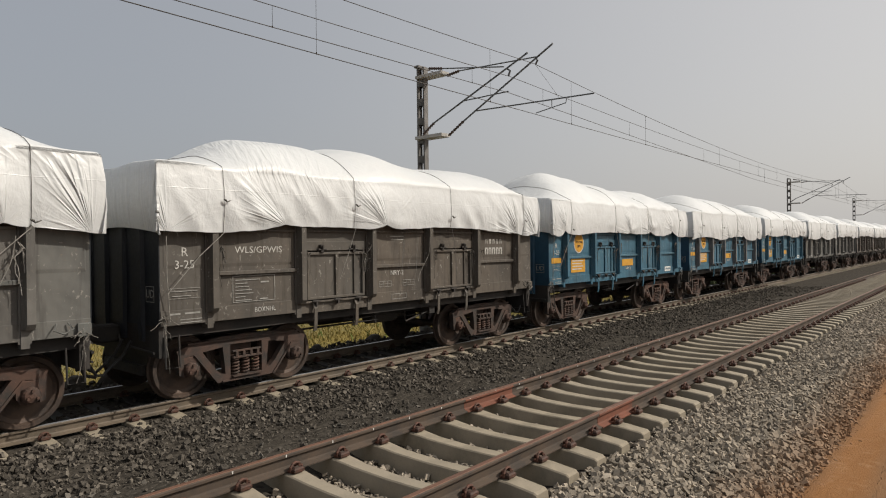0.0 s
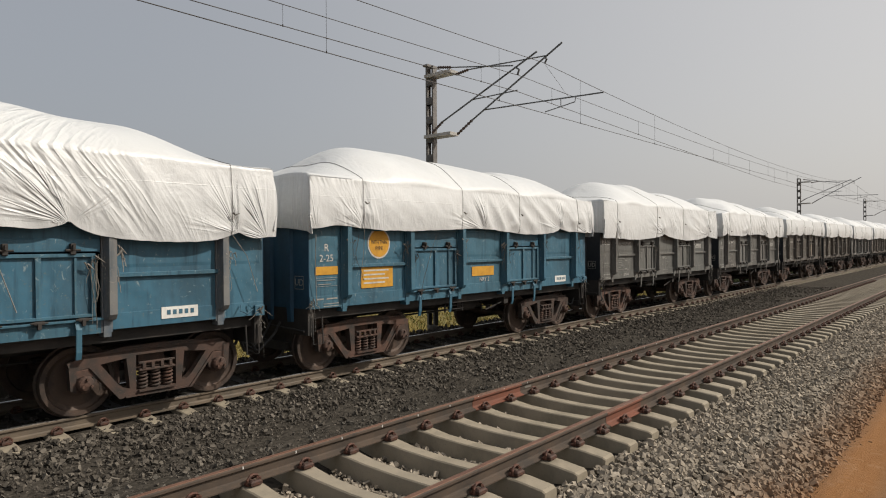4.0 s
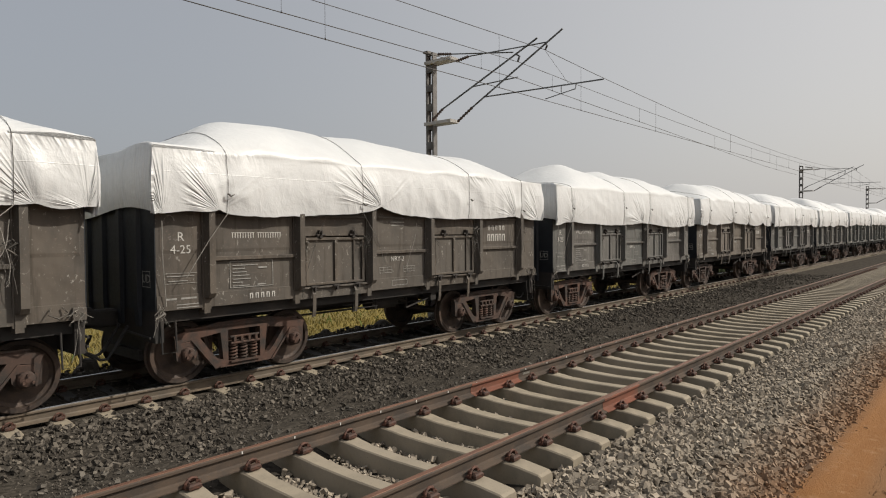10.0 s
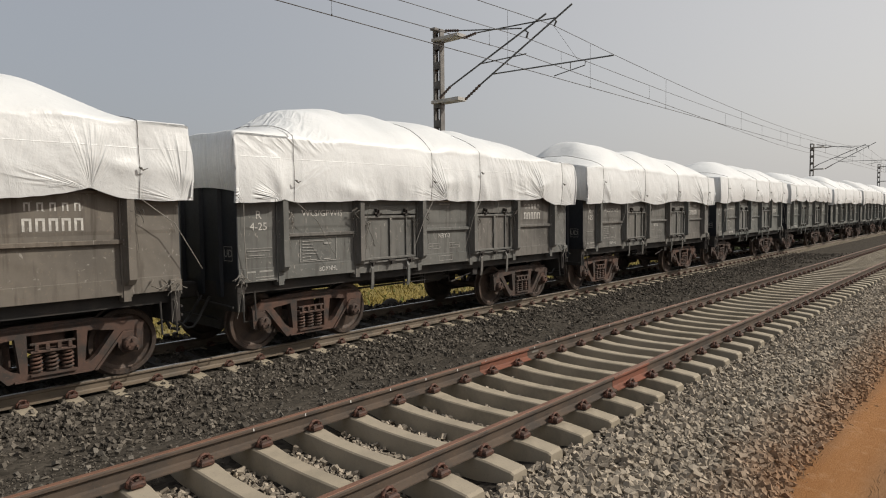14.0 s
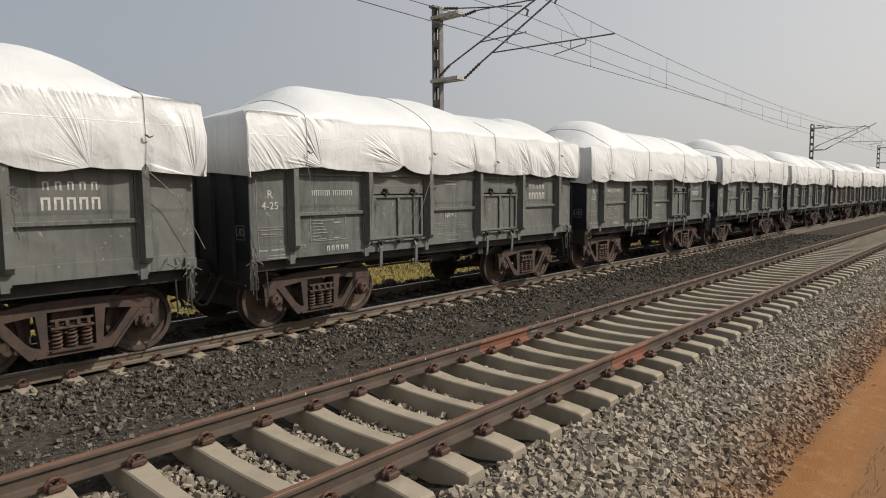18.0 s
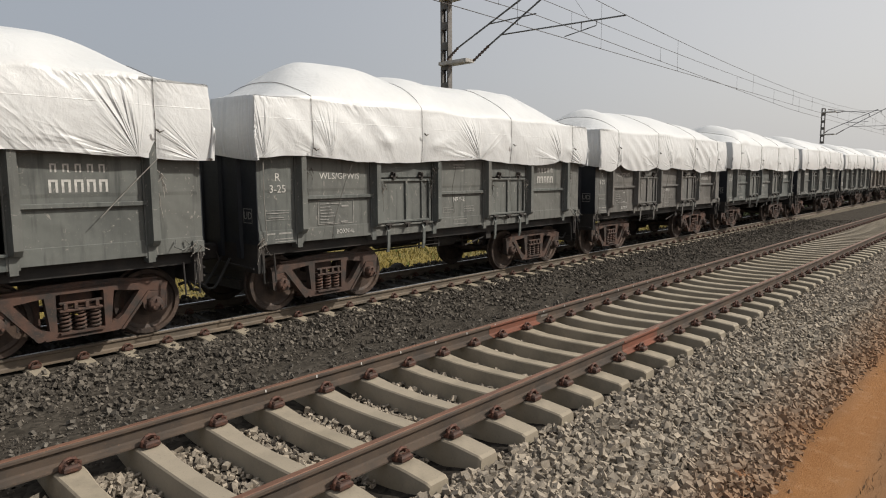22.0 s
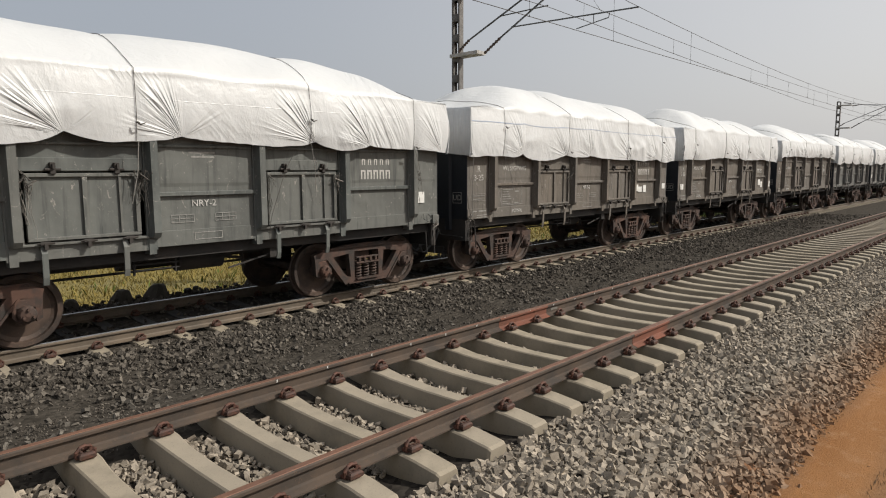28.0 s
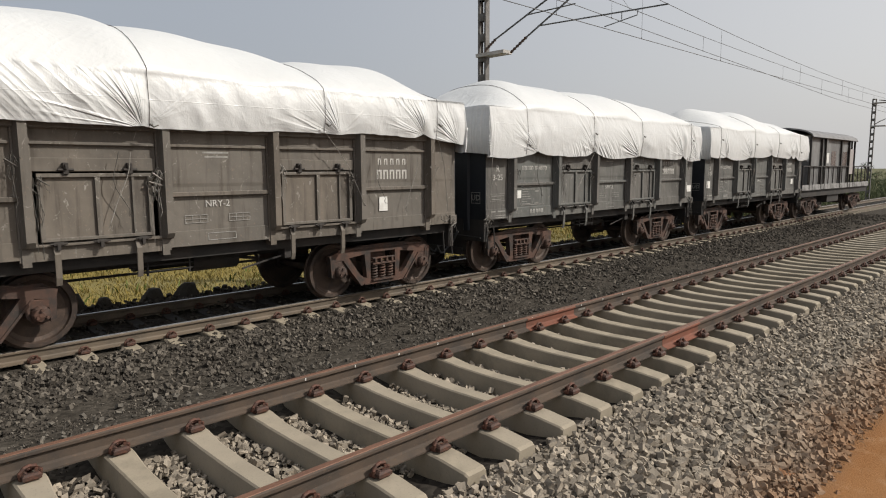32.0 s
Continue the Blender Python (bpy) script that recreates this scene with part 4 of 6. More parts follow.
def post_shape():
    s = Shape()
    # a pressed hat section: wide flanges on the sheet, a narrow face
    s.loft([[(-0.015, -1.655 + d, z), (0.085, -1.655 + d, z), (0.105, -1.53, z), (-0.055, -1.53, z)] for z, d in ((1.40, 0.05), (1.47, 0.0), (3.0, 0.0), (3.02, 0.01))])
    s.box(-0.075, 0.125, -1.53, -1.49, 1.40, 3.0)
    s.box(-0.05, 0.05, -1.53, -1.30, 1.16, 1.40)
    s.box(-0.075, 0.075, -1.515, -1.49, 1.22, 1.42)
    return s


def door_frame(w):
    s = Shape()
    y0, y1 = -1.572, -1.50
    s.box(-w, w, y0, y1, 2.255, 2.305, 0.006)
    s.box(-w, w, y0, y1, 1.455, 1.50, 0.006)
    s.box(-w, -w + 0.055, y0, y1, 1.50, 2.255)
    s.box(w - 0.055, w, y0, y1, 1.50, 2.255)
    s.box(-0.03, 0.03, y0 + 0.006, y1, 1.50, 2.255)
    s.box(w * 0.62, w * 0.62 + 0.03, y0 + 0.012, y1, 1.50, 2.255)
    return s


def hinge():
    s = Shape()
    s.box(-0.03, 0.03, -1.60, -1.51, 2.29, 2.44, 0.008)
    s.box(-0.012, 0.012, -1.63, -1.55, 2.36, 2.42)
    s.tube([(-0.09, -1.585, 2.35), (0.09, -1.585, 2.35)], 0.018, 6)
    return s


def latch():
    s = Shape()
    s.box(-0.06, 0.06, -1.60, -1.53, 1.405, 1.45, 0.008)
    s.box(-0.02, 0.02, -1.61, -1.56, 1.35, 1.43)
    s.tube([(-0.10, -1.59, 1.43), (0.10, -1.59, 1.43)], 0.012, 5)
    return s


def strap():
    return Shape().loft([[(-0.035, y - 0.012, z), (0.035, y - 0.012, z), (0.035, y + 0.012, z), (-0.035, y + 0.012, z)]
                         for y, z in ((-1.54, 1.40), (-1.585, 1.30), (-1.575, 1.0), (-1.55, 0.90))])


def underframe_shape():
    s = Shape()
    for sg in (-1, 1):
        s.box(-4.95, 4.95, min(sg * 1.24, sg * 1.36), max(sg * 1.24, sg * 1.36), 1.06, 1.25)
        s.box(-4.95, 4.95, min(sg * 0.2, sg * 0.32), max(sg * 0.2, sg * 0.32), 0.86, 1.24)
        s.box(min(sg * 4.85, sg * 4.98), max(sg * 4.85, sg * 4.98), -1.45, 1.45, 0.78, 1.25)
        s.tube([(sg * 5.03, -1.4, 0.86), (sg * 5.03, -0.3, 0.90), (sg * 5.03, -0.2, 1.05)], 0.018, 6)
        # plain dark boxes, added to hide the bright field behind the wagon ends
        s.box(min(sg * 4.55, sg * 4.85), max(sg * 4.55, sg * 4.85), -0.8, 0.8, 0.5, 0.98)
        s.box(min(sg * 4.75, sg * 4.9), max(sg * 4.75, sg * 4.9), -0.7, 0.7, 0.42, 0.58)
    for x in (-4.2, -3.35, -2.52, -0.84, 0.84, 2.52, 3.35, 4.2):
        s.box(x - 0.05, x + 0.05, -1.3, 1.3, 1.05, 1.24)
    s.box(-4.9, 4.9, -1.49, 1.49, 1.245, 1.30)
    return s


def brake_gear():
    s = Shape()
    s.tube([(-0.2, -0.75, 0.93), (0.55, -0.75, 0.93)], 0.17, 12)
    s.tube([(0.55, -0.75, 0.93), (0.95, -0.72, 0.86)], 0.03, 6)
    s.tube([(0.95, -0.72, 0.95), (1.0, -0.72, 0.7)], 0.03, 6)
    s.tube([(-2.2, -0.45, 0.78), (2.2, -0.45, 0.78)], 0.022, 6)
    for z in (0.9, 0.98, 1.06):
        s.tube([(-1.25, -1.22, z), (-0.35, -1.22, z)], 0.014, 5)
    s.tube([(-0.4, -1.22, 0.84), (-0.4, -1.22, 1.12)], 0.02, 5)
    s.tube([(-1.0, -1.22, 0.84), (-1.0, -1.22, 1.12)], 0.02, 5)
    s.box(1.15, 1.32, -1.32, -1.1, 0.88, 1.08, 0.02)
    s.tube([(1.2, -1.25, 0.95), (0.4, -1.3, 0.80)], 0.016, 5)
    s.tube([(-0.6, 0.6, 0.85), (0.7, 0.6, 0.85)], 0.2, 10)
    return s


def coupler_shape():
    s = Shape()
    s.box(-0.42, -0.05, -0.13, 0.13, 0.92, 1.2, 0.03)
    s.tube([(-0.2, -0.4, 0.75), (-0.1, -0.42, 0.5), (0.05, -0.42, 0.46)], 0.03, 6)
    s.box(-0.08, 0.11, -0.17, 0.17, 0.93, 1.25, 0.05)
    s.box(0.02, 0.12, -0.19, -0.02, 0.96, 1.22, 0.04)
    s.tube([(-0.3, -0.1, 0.95), (-0.34, -0.9, 1.0), (-0.34, -1.35, 0.98)], 0.02, 6)
    return s


def hose_shape(seed):
    rng = random.Random(seed)
    s = Shape()
    for y in (-0.45, -0.75):
        pts = []
        for i in range(9):
            u = i / 8
            pts.append((-0.38 + 0.74 * u, y + 0.06 * math.sin(3 * u + rng.random()), 1.0 - (0.42 + 0.1 * rng.random()) * math.sin(math.pi * u)))
        s.tube(pts, 0.024, 6)
    return s


def rag_shape(seed, drop, spread_x, n):
    """Torn rope and rag ends hanging from a tie point at the origin."""
    rng = random.Random(seed)
    s = Shape()
    for i in range(n):
        x, y, z = rng.gauss(0, 0.035), -0.01, rng.gauss(0, 0.05)
        dx = rng.gauss(0, spread_x)
        pts = [(x, y, z)]
        steps = rng.randint(5, 8)
        length = drop * (0.15 + 0.85 * rng.random() ** 2)
        for k in range(steps):
            x += dx / steps + rng.gauss(0, 0.013)
            z -= length / steps * (0.5 + rng.random()) * (-0.3 if k == 0 and rng.random() < 0.25 else 1)
            y = -0.012 - 0.03 * rng.random()
            pts.append((x, y, z))
        s.tube(pts, rng.choice((0.0025, 0.0035, 0.005)), 4)
    for i in range(max(2, n // 3)):
        x, z = rng.gauss(0, 0.05), rng.gauss(-0.02, 0.06)
        s.tube([(x, -0.02, z), (x + rng.gauss(0, 0.05), -0.05, z + 0.04), (x + rng.gauss(0, 0.06), -0.03, z - 0.05)], [0.006, 0.014, 0.004], 5)
    return s


def loose_rope(seed):
    """A slack rope end hanging down the side in a shallow curve."""
    rng = random.Random(300 + seed)
    dx, drop, bow = rng.uniform(-0.5, 0.5), rng.uniform(0.5, 1.25), rng.uniform(-0.12, 0.12)
    pts = []
    for k in range(9):
        u = k / 8
        pts.append((dx * u + bow * math.sin(math.pi * u) + 0.012 * math.sin(9 * u + seed), -0.012 * math.sin(5 * u), -drop * u))
    s = Shape().tube(pts, 0.0055, 4)
    for k in range(3):
        x, y, z = pts[-1]
        s.tube([(x, y, z), (x + rng.uniform(-0.03, 0.03), y, z - 0.05), (x + rng.uniform(-0.06, 0.06), y - 0.01, z - 0.1)], 0.003, 3)
    return s


def end_wall_shape():
    s = Shape().box(-0.016, 0.0, -1.5, 1.5, 1.25, 3.02)
    return s


def end_rib():
    return Shape().loft([[(-0.016, -0.1, z), (-0.016 - d, -0.06, z), (-0.016 - d, 0.06, z), (-0.016, 0.1, z)] for z, d in ((1.0, 0.03), (1.3, 0.05), (3.0, 0.05))])


def coil():
    pts = []
    for i in range(57):
        a = i / 56 * 2 * math.pi * 5
        pts.append((0.062 * math.cos(a), 0.062 * math.sin(a), 0.27 * i / 56))
    return Shape().tube(pts, 0.019, 5)


def side_frame(s, y0, y1):
    for sg in (-1, 1):
        def q(points):
            pts = [(sg * x, z) for x, z in points]
            s.plate(pts if sg > 0 else list(reversed(pts)), y0, y1)
        q([(0.0, 0.80), (0.30, 0.80), (0.42, 0.775), (0.80, 0.73), (1.18, 0.67), (1.22, 0.80), (1.0, 0.87), (0.5, 0.94), (0.0, 0.95)])
        q([(0.80, 0.74), (0.95, 0.72), (0.83, 0.55), (0.62, 0.30), (0.50, 0.20), (0.40, 0.20), (0.38, 0.32), (0.47, 0.345), (0.55, 0.41)])
        q([(0.30, 0.26), (0.385, 0.24), (0.40, 0.44), (0.44, 0.79), (0.30, 0.81)])
        q([(0.0, 0.20), (0.42, 0.20), (0.40, 0.285), (0.0, 0.28)])
        q([(0.84, 0.46), (0.88, 0.42), (0.90, 0.74), (0.82, 0.74)])
        q([(1.11, 0.38), (1.18, 0.42), (1.20, 0.72), (1.10, 0.72)])
    # raised flanges along the chords
    s.box(-1.05, 1.05, y0 - 0.025, y0, 0.875, 0.90)
    s.box(-0.46, 0.46, y0 - 0.03, y0, 0.20, 0.222)
    for sg in (-1, 1):
        s.plate([(sg * x, z) for x, z in ((0.50, 0.20), (0.545, 0.20), (0.94, 0.70), (0.90, 0.70))][::sg], y0 - 0.025, y0)


def bogie_shape():
    s = Shape()
    side_frame(s, -1.17, -1.05)
    side_frame(s, 1.05, 1.17)
    s.box(-0.2, 0.2, -1.0, 1.0, 0.60, 0.84, 0.02)
    s.box(-0.27, 0.27, -1.215, -1.0, 0.555, 0.595, 0.01)
    for x in (-0.2, -0.07, 0.07, 0.2):
        s.box(x - 0.022, x + 0.022, -1.22, -1.15, 0.59, 0.675, 0.006)
    s.box(-0.27, 0.27, -1.20, -1.15, 0.665, 0.695, 0.006)
    s.box(-0.28, 0.28, -1.23, -1.05, 0.26, 0.285)
    for x in (-0.55, 0.55):
        s.box(x - 0.04, x + 0.04, -0.9, 0.9, 0.40, 0.48)
        for y in (-0.82, 0.82):
            s.box(x - 0.15, x + 0.13, y - 0.06, y + 0.06, 0.30, 0.74, 0.02)
    return s


def axle_box_shape():
    s = Shape()
    s.disc(0, -1.05, -1.27, 0.5, [(0, 0.15), (0.35, 0.15), (0.4, 0.115), (0.8, 0.11), (0.92, 0.09), (1.0, 0.03)], 14)
    for i in range(3):
        a = radians(90 + 120 * i)
        x, z = 0.065 * math.cos(a), 0.5 + 0.065 * math.sin(a)
        s.tube([(x, -1.24, z), (x, -1.295, z)], 0.02, 6)
    s.box(-0.13, 0.13, -1.17, -1.05, 0.56, 0.70, 0.02)
    return s


def wheelset_shape():
    s = Shape()
    prof = [(0.1, 0.02), (0.1, 0.12), (0.3, 0.14), (0.42, 0.22), (0.45, 0.36), (0.3, 0.41), (0.02, 0.425), (0, 0.485), (0.1, 0.495), (0.75, 0.5), (0.8, 0.528), (0.95, 0.53), (1.0, 0.51),
            (1.0, 0.42), (0.7, 0.40), (0.6, 0.15), (0.95, 0.13), (0.95, 0.02)]
    s.disc(0, -0.935, -0.80, 0, prof, 30)
    s.disc(0, 0.935, 0.80, 0, prof, 30)
    s.tube([(0, -1.08, 0), (0, 1.08, 0)], 0.075, 12)
    return s


def add_bogie(parent, x, ident=""):
    bogie = part("bogie", cached("bogie", lambda: bogie_shape().mesh("bogie", M_BOGIE)), parent, "rusty cast-steel bogie", pose(x, 0, 0))
    for sx, sy in ((-0.19, -1.12), (0.0, -1.12), (0.19, -1.12), (-0.1, -0.98), (0.1, -0.98)):
        part("coil_spring", cached("coil", lambda: coil().mesh("coil_spring", M_BOGIE, True)), bogie, "rusty coil spring", pose(sx, sy, 0.28))
    for sx in (-1.0, 1.0):
        part("axle_box", cached("axle_box", lambda: axle_box_shape().mesh("axle_box", M_BOGIE)), bogie, "", pose(sx, 0, 0))
        wheelset = part("wheelset", cached("wheelset", lambda: wheelset_shape().mesh("wheelset", M_WHEEL)), bogie, "worn steel wheelset", pose(sx, 0, 0.5))
        WHEELS.append((wheelset, sx))
    return bogie


TABLE = [(x0, x1, z, z + 0.007) for z in (0.0, 0.055, 0.11) for x0, x1 in ((0, 0.34),)] + [(x, x + 0.006, 0, 0.117) for x in (0, 0.11, 0.22, 0.334)]
DATA_BOX = [(-0.4, 0.4, 0.205, 0.215), (-0.4, 0.4, -0.215, -0.205), (-0.4, -0.39, -0.21, 0.21), (0.39, 0.4, -0.21, 0.21)] + \
           [(-0.35, -0.35 + w, 0.14 - 0.055 * i, 0.153 - 0.055 * i) for i, w in enumerate((0.46, 0.22, 0.25, 0.3, 0.33, 0.18, 0.3))] + [(0.12, 0.28, 0.085, 0.11), (0.1, 0.26, -0.19, -0.17)]
SMALL_LINES = [(-0.2, 0.2, 0.03, 0.055), (-0.17, 0.19, -0.03, -0.008)]
DATE_LINES = [(-0.25, 0.25, 0.076, 0.082), (-0.25, 0.25, -0.075, -0.07), (-0.22, 0.2, 0.03, 0.042), (-0.2, 0.1, -0.042, -0.03)]
FOOT_LINES = [(-0.26, -0.10, 0.035, 0.062), (-0.03, 0.22, 0.035, 0.062), (-0.1, 0.25, -0.05, -0.036), (-0.1, 0.25, -0.095, -0.082)]
SCRIPT_LINE = [(-0.46, -0.05, 0.038, 0.046), (0.0, 0.46, 0.038, 0.046)] + [(-0.45 + 0.047 * i, -0.45 + 0.047 * i + 0.014, -0.045, 0.038) for i in range(20) if i != 9]
END_MARK = [(-0.13, 0.13, 0.11, 0.12), (-0.13, 0.13, -0.12, -0.11), (-0.13, -0.12, -0.12, 0.12), (0.12, 0.13, -0.12, 0.12)]


def letter_plate(w, h):
    """One letter as a plain arch of paint."""
    t = 0.28 * w
    pts = [(-w / 2, -h / 2), (-w / 2 + t, -h / 2), (-w / 2 + t, h / 2 - t), (w / 2 - t, h / 2 - t), (w / 2 - t, -h / 2), (w / 2, -h / 2), (w / 2, h / 2), (-w / 2, h / 2)]
    return Shape().plate(pts, -0.0012, 0.0005).mesh("letter", M_WHITE)


BLUE = (1, 2, 3)
BROWN = (0, 6, 7)
TAN = (9, 21, 22, 23)
GREY = (-1, 4, 5, 8, 10, 11, 17, 24, 25)
DATES = {0: "3-25", 1: "1-25", 2: "12-24", 3: "2-25", 4: "R-5-25", 7: "4-25", 9: "4-25", 10: "4-25", 12: "4-25", 13: "4-25", 14: "3-25", 15: "3-25", 16: "3-25", 18: "3-25", 21: "3-25", 22: "3-25"}
SCRIPTED = (3, 6, 7, 12, 13, 18, 20, 24)


def build_wagon(i):
    tone = "blue" if i in BLUE else "brown" if i in BROWN else "tan" if i in TAN else "grey" if i in GREY else "green"
    paint = PAINT[tone]
    words = {"blue": "faded blue", "brown": "dusty brown", "tan": "faded grey-brown", "grey": "dark grey", "green": "dark green-grey"}[tone]
    root = thing("open_wagon", pose(PITCH * (i + FIRST), FAR_Y, FAR_Z), f"{words} steel open goods wagon, loaded and covered, on rusty bogies", "goods wagon", "wagons of the train")
    rng = random.Random(900 + i)

    def add(name, key, build, mat, label="", m=None, smooth=False):
        return part(name, cached((key, mat.name), lambda: build().mesh(name, mat, smooth)), root, label, m)

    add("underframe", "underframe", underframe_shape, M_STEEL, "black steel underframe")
    add("brake_gear", "brake_gear", brake_gear, M_STEEL, "black brake cylinder and rods")
    bays = [(-HALF, POSTS[0] - 0.05)] + list(zip(POSTS, POSTS[1:])) + [(POSTS[5] + 0.05, HALF)]
    for k, (x0, x1) in enumerate(bays):
        if k in (2, 4):
            xm, w = (x0 + x1) / 2, (x1 - x0) / 2 - 0.11
            add("upper_panel", "upper%d" % k, lambda: Shape().box(x0, x1, -SIDE_Y, -SIDE_Y + 0.014, 2.325, 3.02).box(x0 + 0.09, x1 - 0.09, -1.525, -SIDE_Y, 2.33, 2.50, 0.006), paint)
            add("sill_panel", "sill%d" % k, lambda: Shape().box(x0, x1, -SIDE_Y - 0.01, -SIDE_Y + 0.014, 1.22, 1.44).box(x0 + 0.06, x1 - 0.06, -1.56, -1.51, 1.395, 1.43, 0.006), paint)
            leaf = add("flap_door", "flap", lambda: Shape().box(-w + 0.07, w - 0.07, -SIDE_Y - 0.03, -SIDE_Y + 0.01, 1.47, 2.27), M_TAN if i == 6 and k == 4 else paint,
                       "hinged flap door", pose(xm, 0, 0))
            part("door_frame", cached(("door_frame", paint.name), lambda: door_frame(w - 0.05).mesh("door_frame", paint)), leaf)
            for hx in (-0.36, 0.40):
                part("hinge", cached("hinge", lambda: hinge().mesh("hinge", M_STEEL)), leaf, "black hinge", pose(hx, 0, 0))
            for hx in (-0.5, 0.0, 0.52):
                part("latch", cached("latch", lambda: latch().mesh("latch", M_STEEL)), leaf, "black door latch", pose(hx, 0, 0))
            for hx in (-0.52, 0.46):
                add("door_strap", "strap", strap, paint, "hanging door stop strap", pose(xm + hx, 0, 0))
            for hx, hz in ((-w + 0.05, 2.2), (w - 0.06, 2.22)):
                if rng.random() < 0.9:
                    v = rng.randint(0, 5)
                    add("frayed_rope", "rag%d" % v, lambda: rag_shape(v, 0.85, 0.03, 9), M_ROPE if rng.random() < 0.6 else M_RAG, "frayed rope ends", pose(xm + hx, -1.57, hz))
        else:
            add("side_panel", "panel%d" % k, lambda: plain_panel(x0, x1), paint)
            if k in (1, 3, 5):
                add("side_rail", "side_rail", lambda: Shape().box(-0.75, 0.80, -1.555, -1.50, 1.965, 2.03, 0.008), paint, "horizontal stiffening rail", pose((x0 + x1) / 2, 0, 0))
    for px in POSTS:
        add("side_post", "post", post_shape, M_RUBBED if i == 2 else paint, "rubbed grey side post" if i == 2 else "", pose(px, 0, 0))
    add("top_rail", "top_rail", lambda: Shape().box(-HALF, HALF, -1.56, -1.486, 2.86, 3.0, 0.012), paint)
    for k, (x0, x1) in enumerate(bays[1:6]):
        add("ledge", "ledge%d" % k, lambda: Shape().box(x0 + 0.09, x1 - 0.09, -1.545, -1.50, 2.66, 2.70, 0.006), paint, "thin ledge below the top rail")
    add("far_side_wall", "far_wall", lambda: Shape().box(-HALF, HALF, 1.486, 1.5, 1.22, 3.02), paint)
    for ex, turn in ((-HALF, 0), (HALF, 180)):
        shaded_paint = END_SHADED["blue" if tone == "blue" else "dark"]
        wall = add("end_wall", "end_wall", end_wall_shape, shaded_paint, "ribbed end wall", pose(ex, 0, 0, 0, 0, turn))
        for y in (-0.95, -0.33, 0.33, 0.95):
            part("end_rib", cached(("end_rib", shaded_paint.name), lambda: end_rib().mesh("end_rib", shaded_paint)), wall, "", pose(0, y, 0))
    add("coupler", "coupler", coupler_shape, M_STEEL, "black coupler", pose(PITCH / 2 - 0.06, 0, 0))
    add("coupler", "coupler", coupler_shape, M_STEEL, "black coupler", pose(-PITCH / 2 + 0.06, 0, 0, 0, 0, 180))
    hv = i % 3
    add("brake_hose", "hose%d" % hv, lambda: hose_shape(hv), M_RUBBER, "black brake hoses", pose(PITCH / 2, 0, 0))
    for ex in (-4.93, 4.9):
        v = rng.randint(0, 3)
        add("tied_rag", "corner_rag%d" % v, lambda: rag_shape(40 + v, 0.7, 0.10, 9), M_RAG, "grey rags tied to the corner", pose(ex, -1.53, 1.28 + 0.1 * rng.random()))
    add("corner_rope", "corner_rope", lambda: Shape().tube([(-4.95, -1.66, 2.58), (-4.92, -1.6, 2.0), (-4.85, -1.54, 1.32)], 0.007, 5), M_LIGHT_ROPE, "pale rope from the hem to the corner bracket")
    add("corner_bracket", "corner_bracket", lambda: Shape().box(4.80, 4.97, -1.56, -1.50, 1.24, 1.42, 0.01).tube([(4.55, -1.54, 1.44), (4.50, -1.6, 1.36), (4.62, -1.6, 1.30), (4.74, -1.58, 1.36), (4.68, -1.54, 1.44)], 0.012, 5), paint, "corner bracket with a lashing ring")
    for px in (-4.2, -2.52, -0.84, 0.84, 2.52, 4.2):
        if rng.random() < 0.75:
            v = rng.randint(0, 3)
            add("frayed_rope", "post_rag%d" % v, lambda: rag_shape(60 + v, 0.75, 0.05, 9), M_ROPE if rng.random() < 0.7 else M_LIGHT_ROPE, "frayed rope ends", pose(px + rng.choice((0.1, 0.1, -0.1)), -1.6, 2.25 + 0.25 * rng.random()))
    for k in range(rng.randint(2, 4)):
        v = rng.randint(0, 7)
        add("loose_rope", "loose%d" % v, lambda: loose_rope(v), M_LIGHT_ROPE if v % 3 else M_ROPE, "loose rope end hanging from the hem", pose(rng.uniform(-4.3, 4.3), -1.66, 2.58))
    add("corner_step", "corner_step", lambda: Shape().tube([(-4.9, -1.46, 1.1), (-4.9, -1.5, 0.62), (-4.68, -1.5, 0.62), (-4.68, -1.46, 1.1)], 0.014, 6), M_STEEL, "bent steel foot step")
    add("corner_step", "corner_step2", lambda: Shape().tube([(4.9, -1.46, 1.1), (4.9, -1.5, 0.62), (4.68, -1.5, 0.62), (4.68, -1.46, 1.1)], 0.014, 6), M_STEEL, "bent steel foot step")
    for bx in (-3.35, 3.35):
        add_bogie(root, bx)

    # painted writing
    face, low = -SIDE_Y - 0.0105, -SIDE_Y - 0.0165
    def write(name, me, x, z, y=face, label="white painted lettering"):
        part(name, me, root, label, pose(x, y, z))
    date = DATES.get(i, rng.choice(("3-25", "4-25")))
    if date.startswith("R"):
        write("lettering", lettering(date, 0.14, M_WHITE, "date" + date), -4.6, 2.40)
    else:
        write("lettering", lettering("R", 0.14, M_WHITE, "R"), -4.6, 2.34)
        write("lettering", lettering(date, 0.13, M_WHITE, "date" + date), -4.6, 2.15)
    if tone == "blue":
        write("round_mark", cached("round_mark", lambda: Shape().disc(0, -0.001, 0.001, 0, [(0, 0.005), (0, 0.30), (1, 0.30), (1, 0.005)], 36).mesh("round_mark", M_WHITE)), -3.3, 2.42, -1.5105, "white round mark")
        write("round_mark", cached("round_mark2", lambda: Shape().disc(0, -0.001, 0.001, 0, [(0, 0.005), (0, 0.268), (1, 0.268), (1, 0.005)], 36).mesh("round_mark", M_YELLOW)), -3.3, 2.42, -1.5145, "yellow round mark")
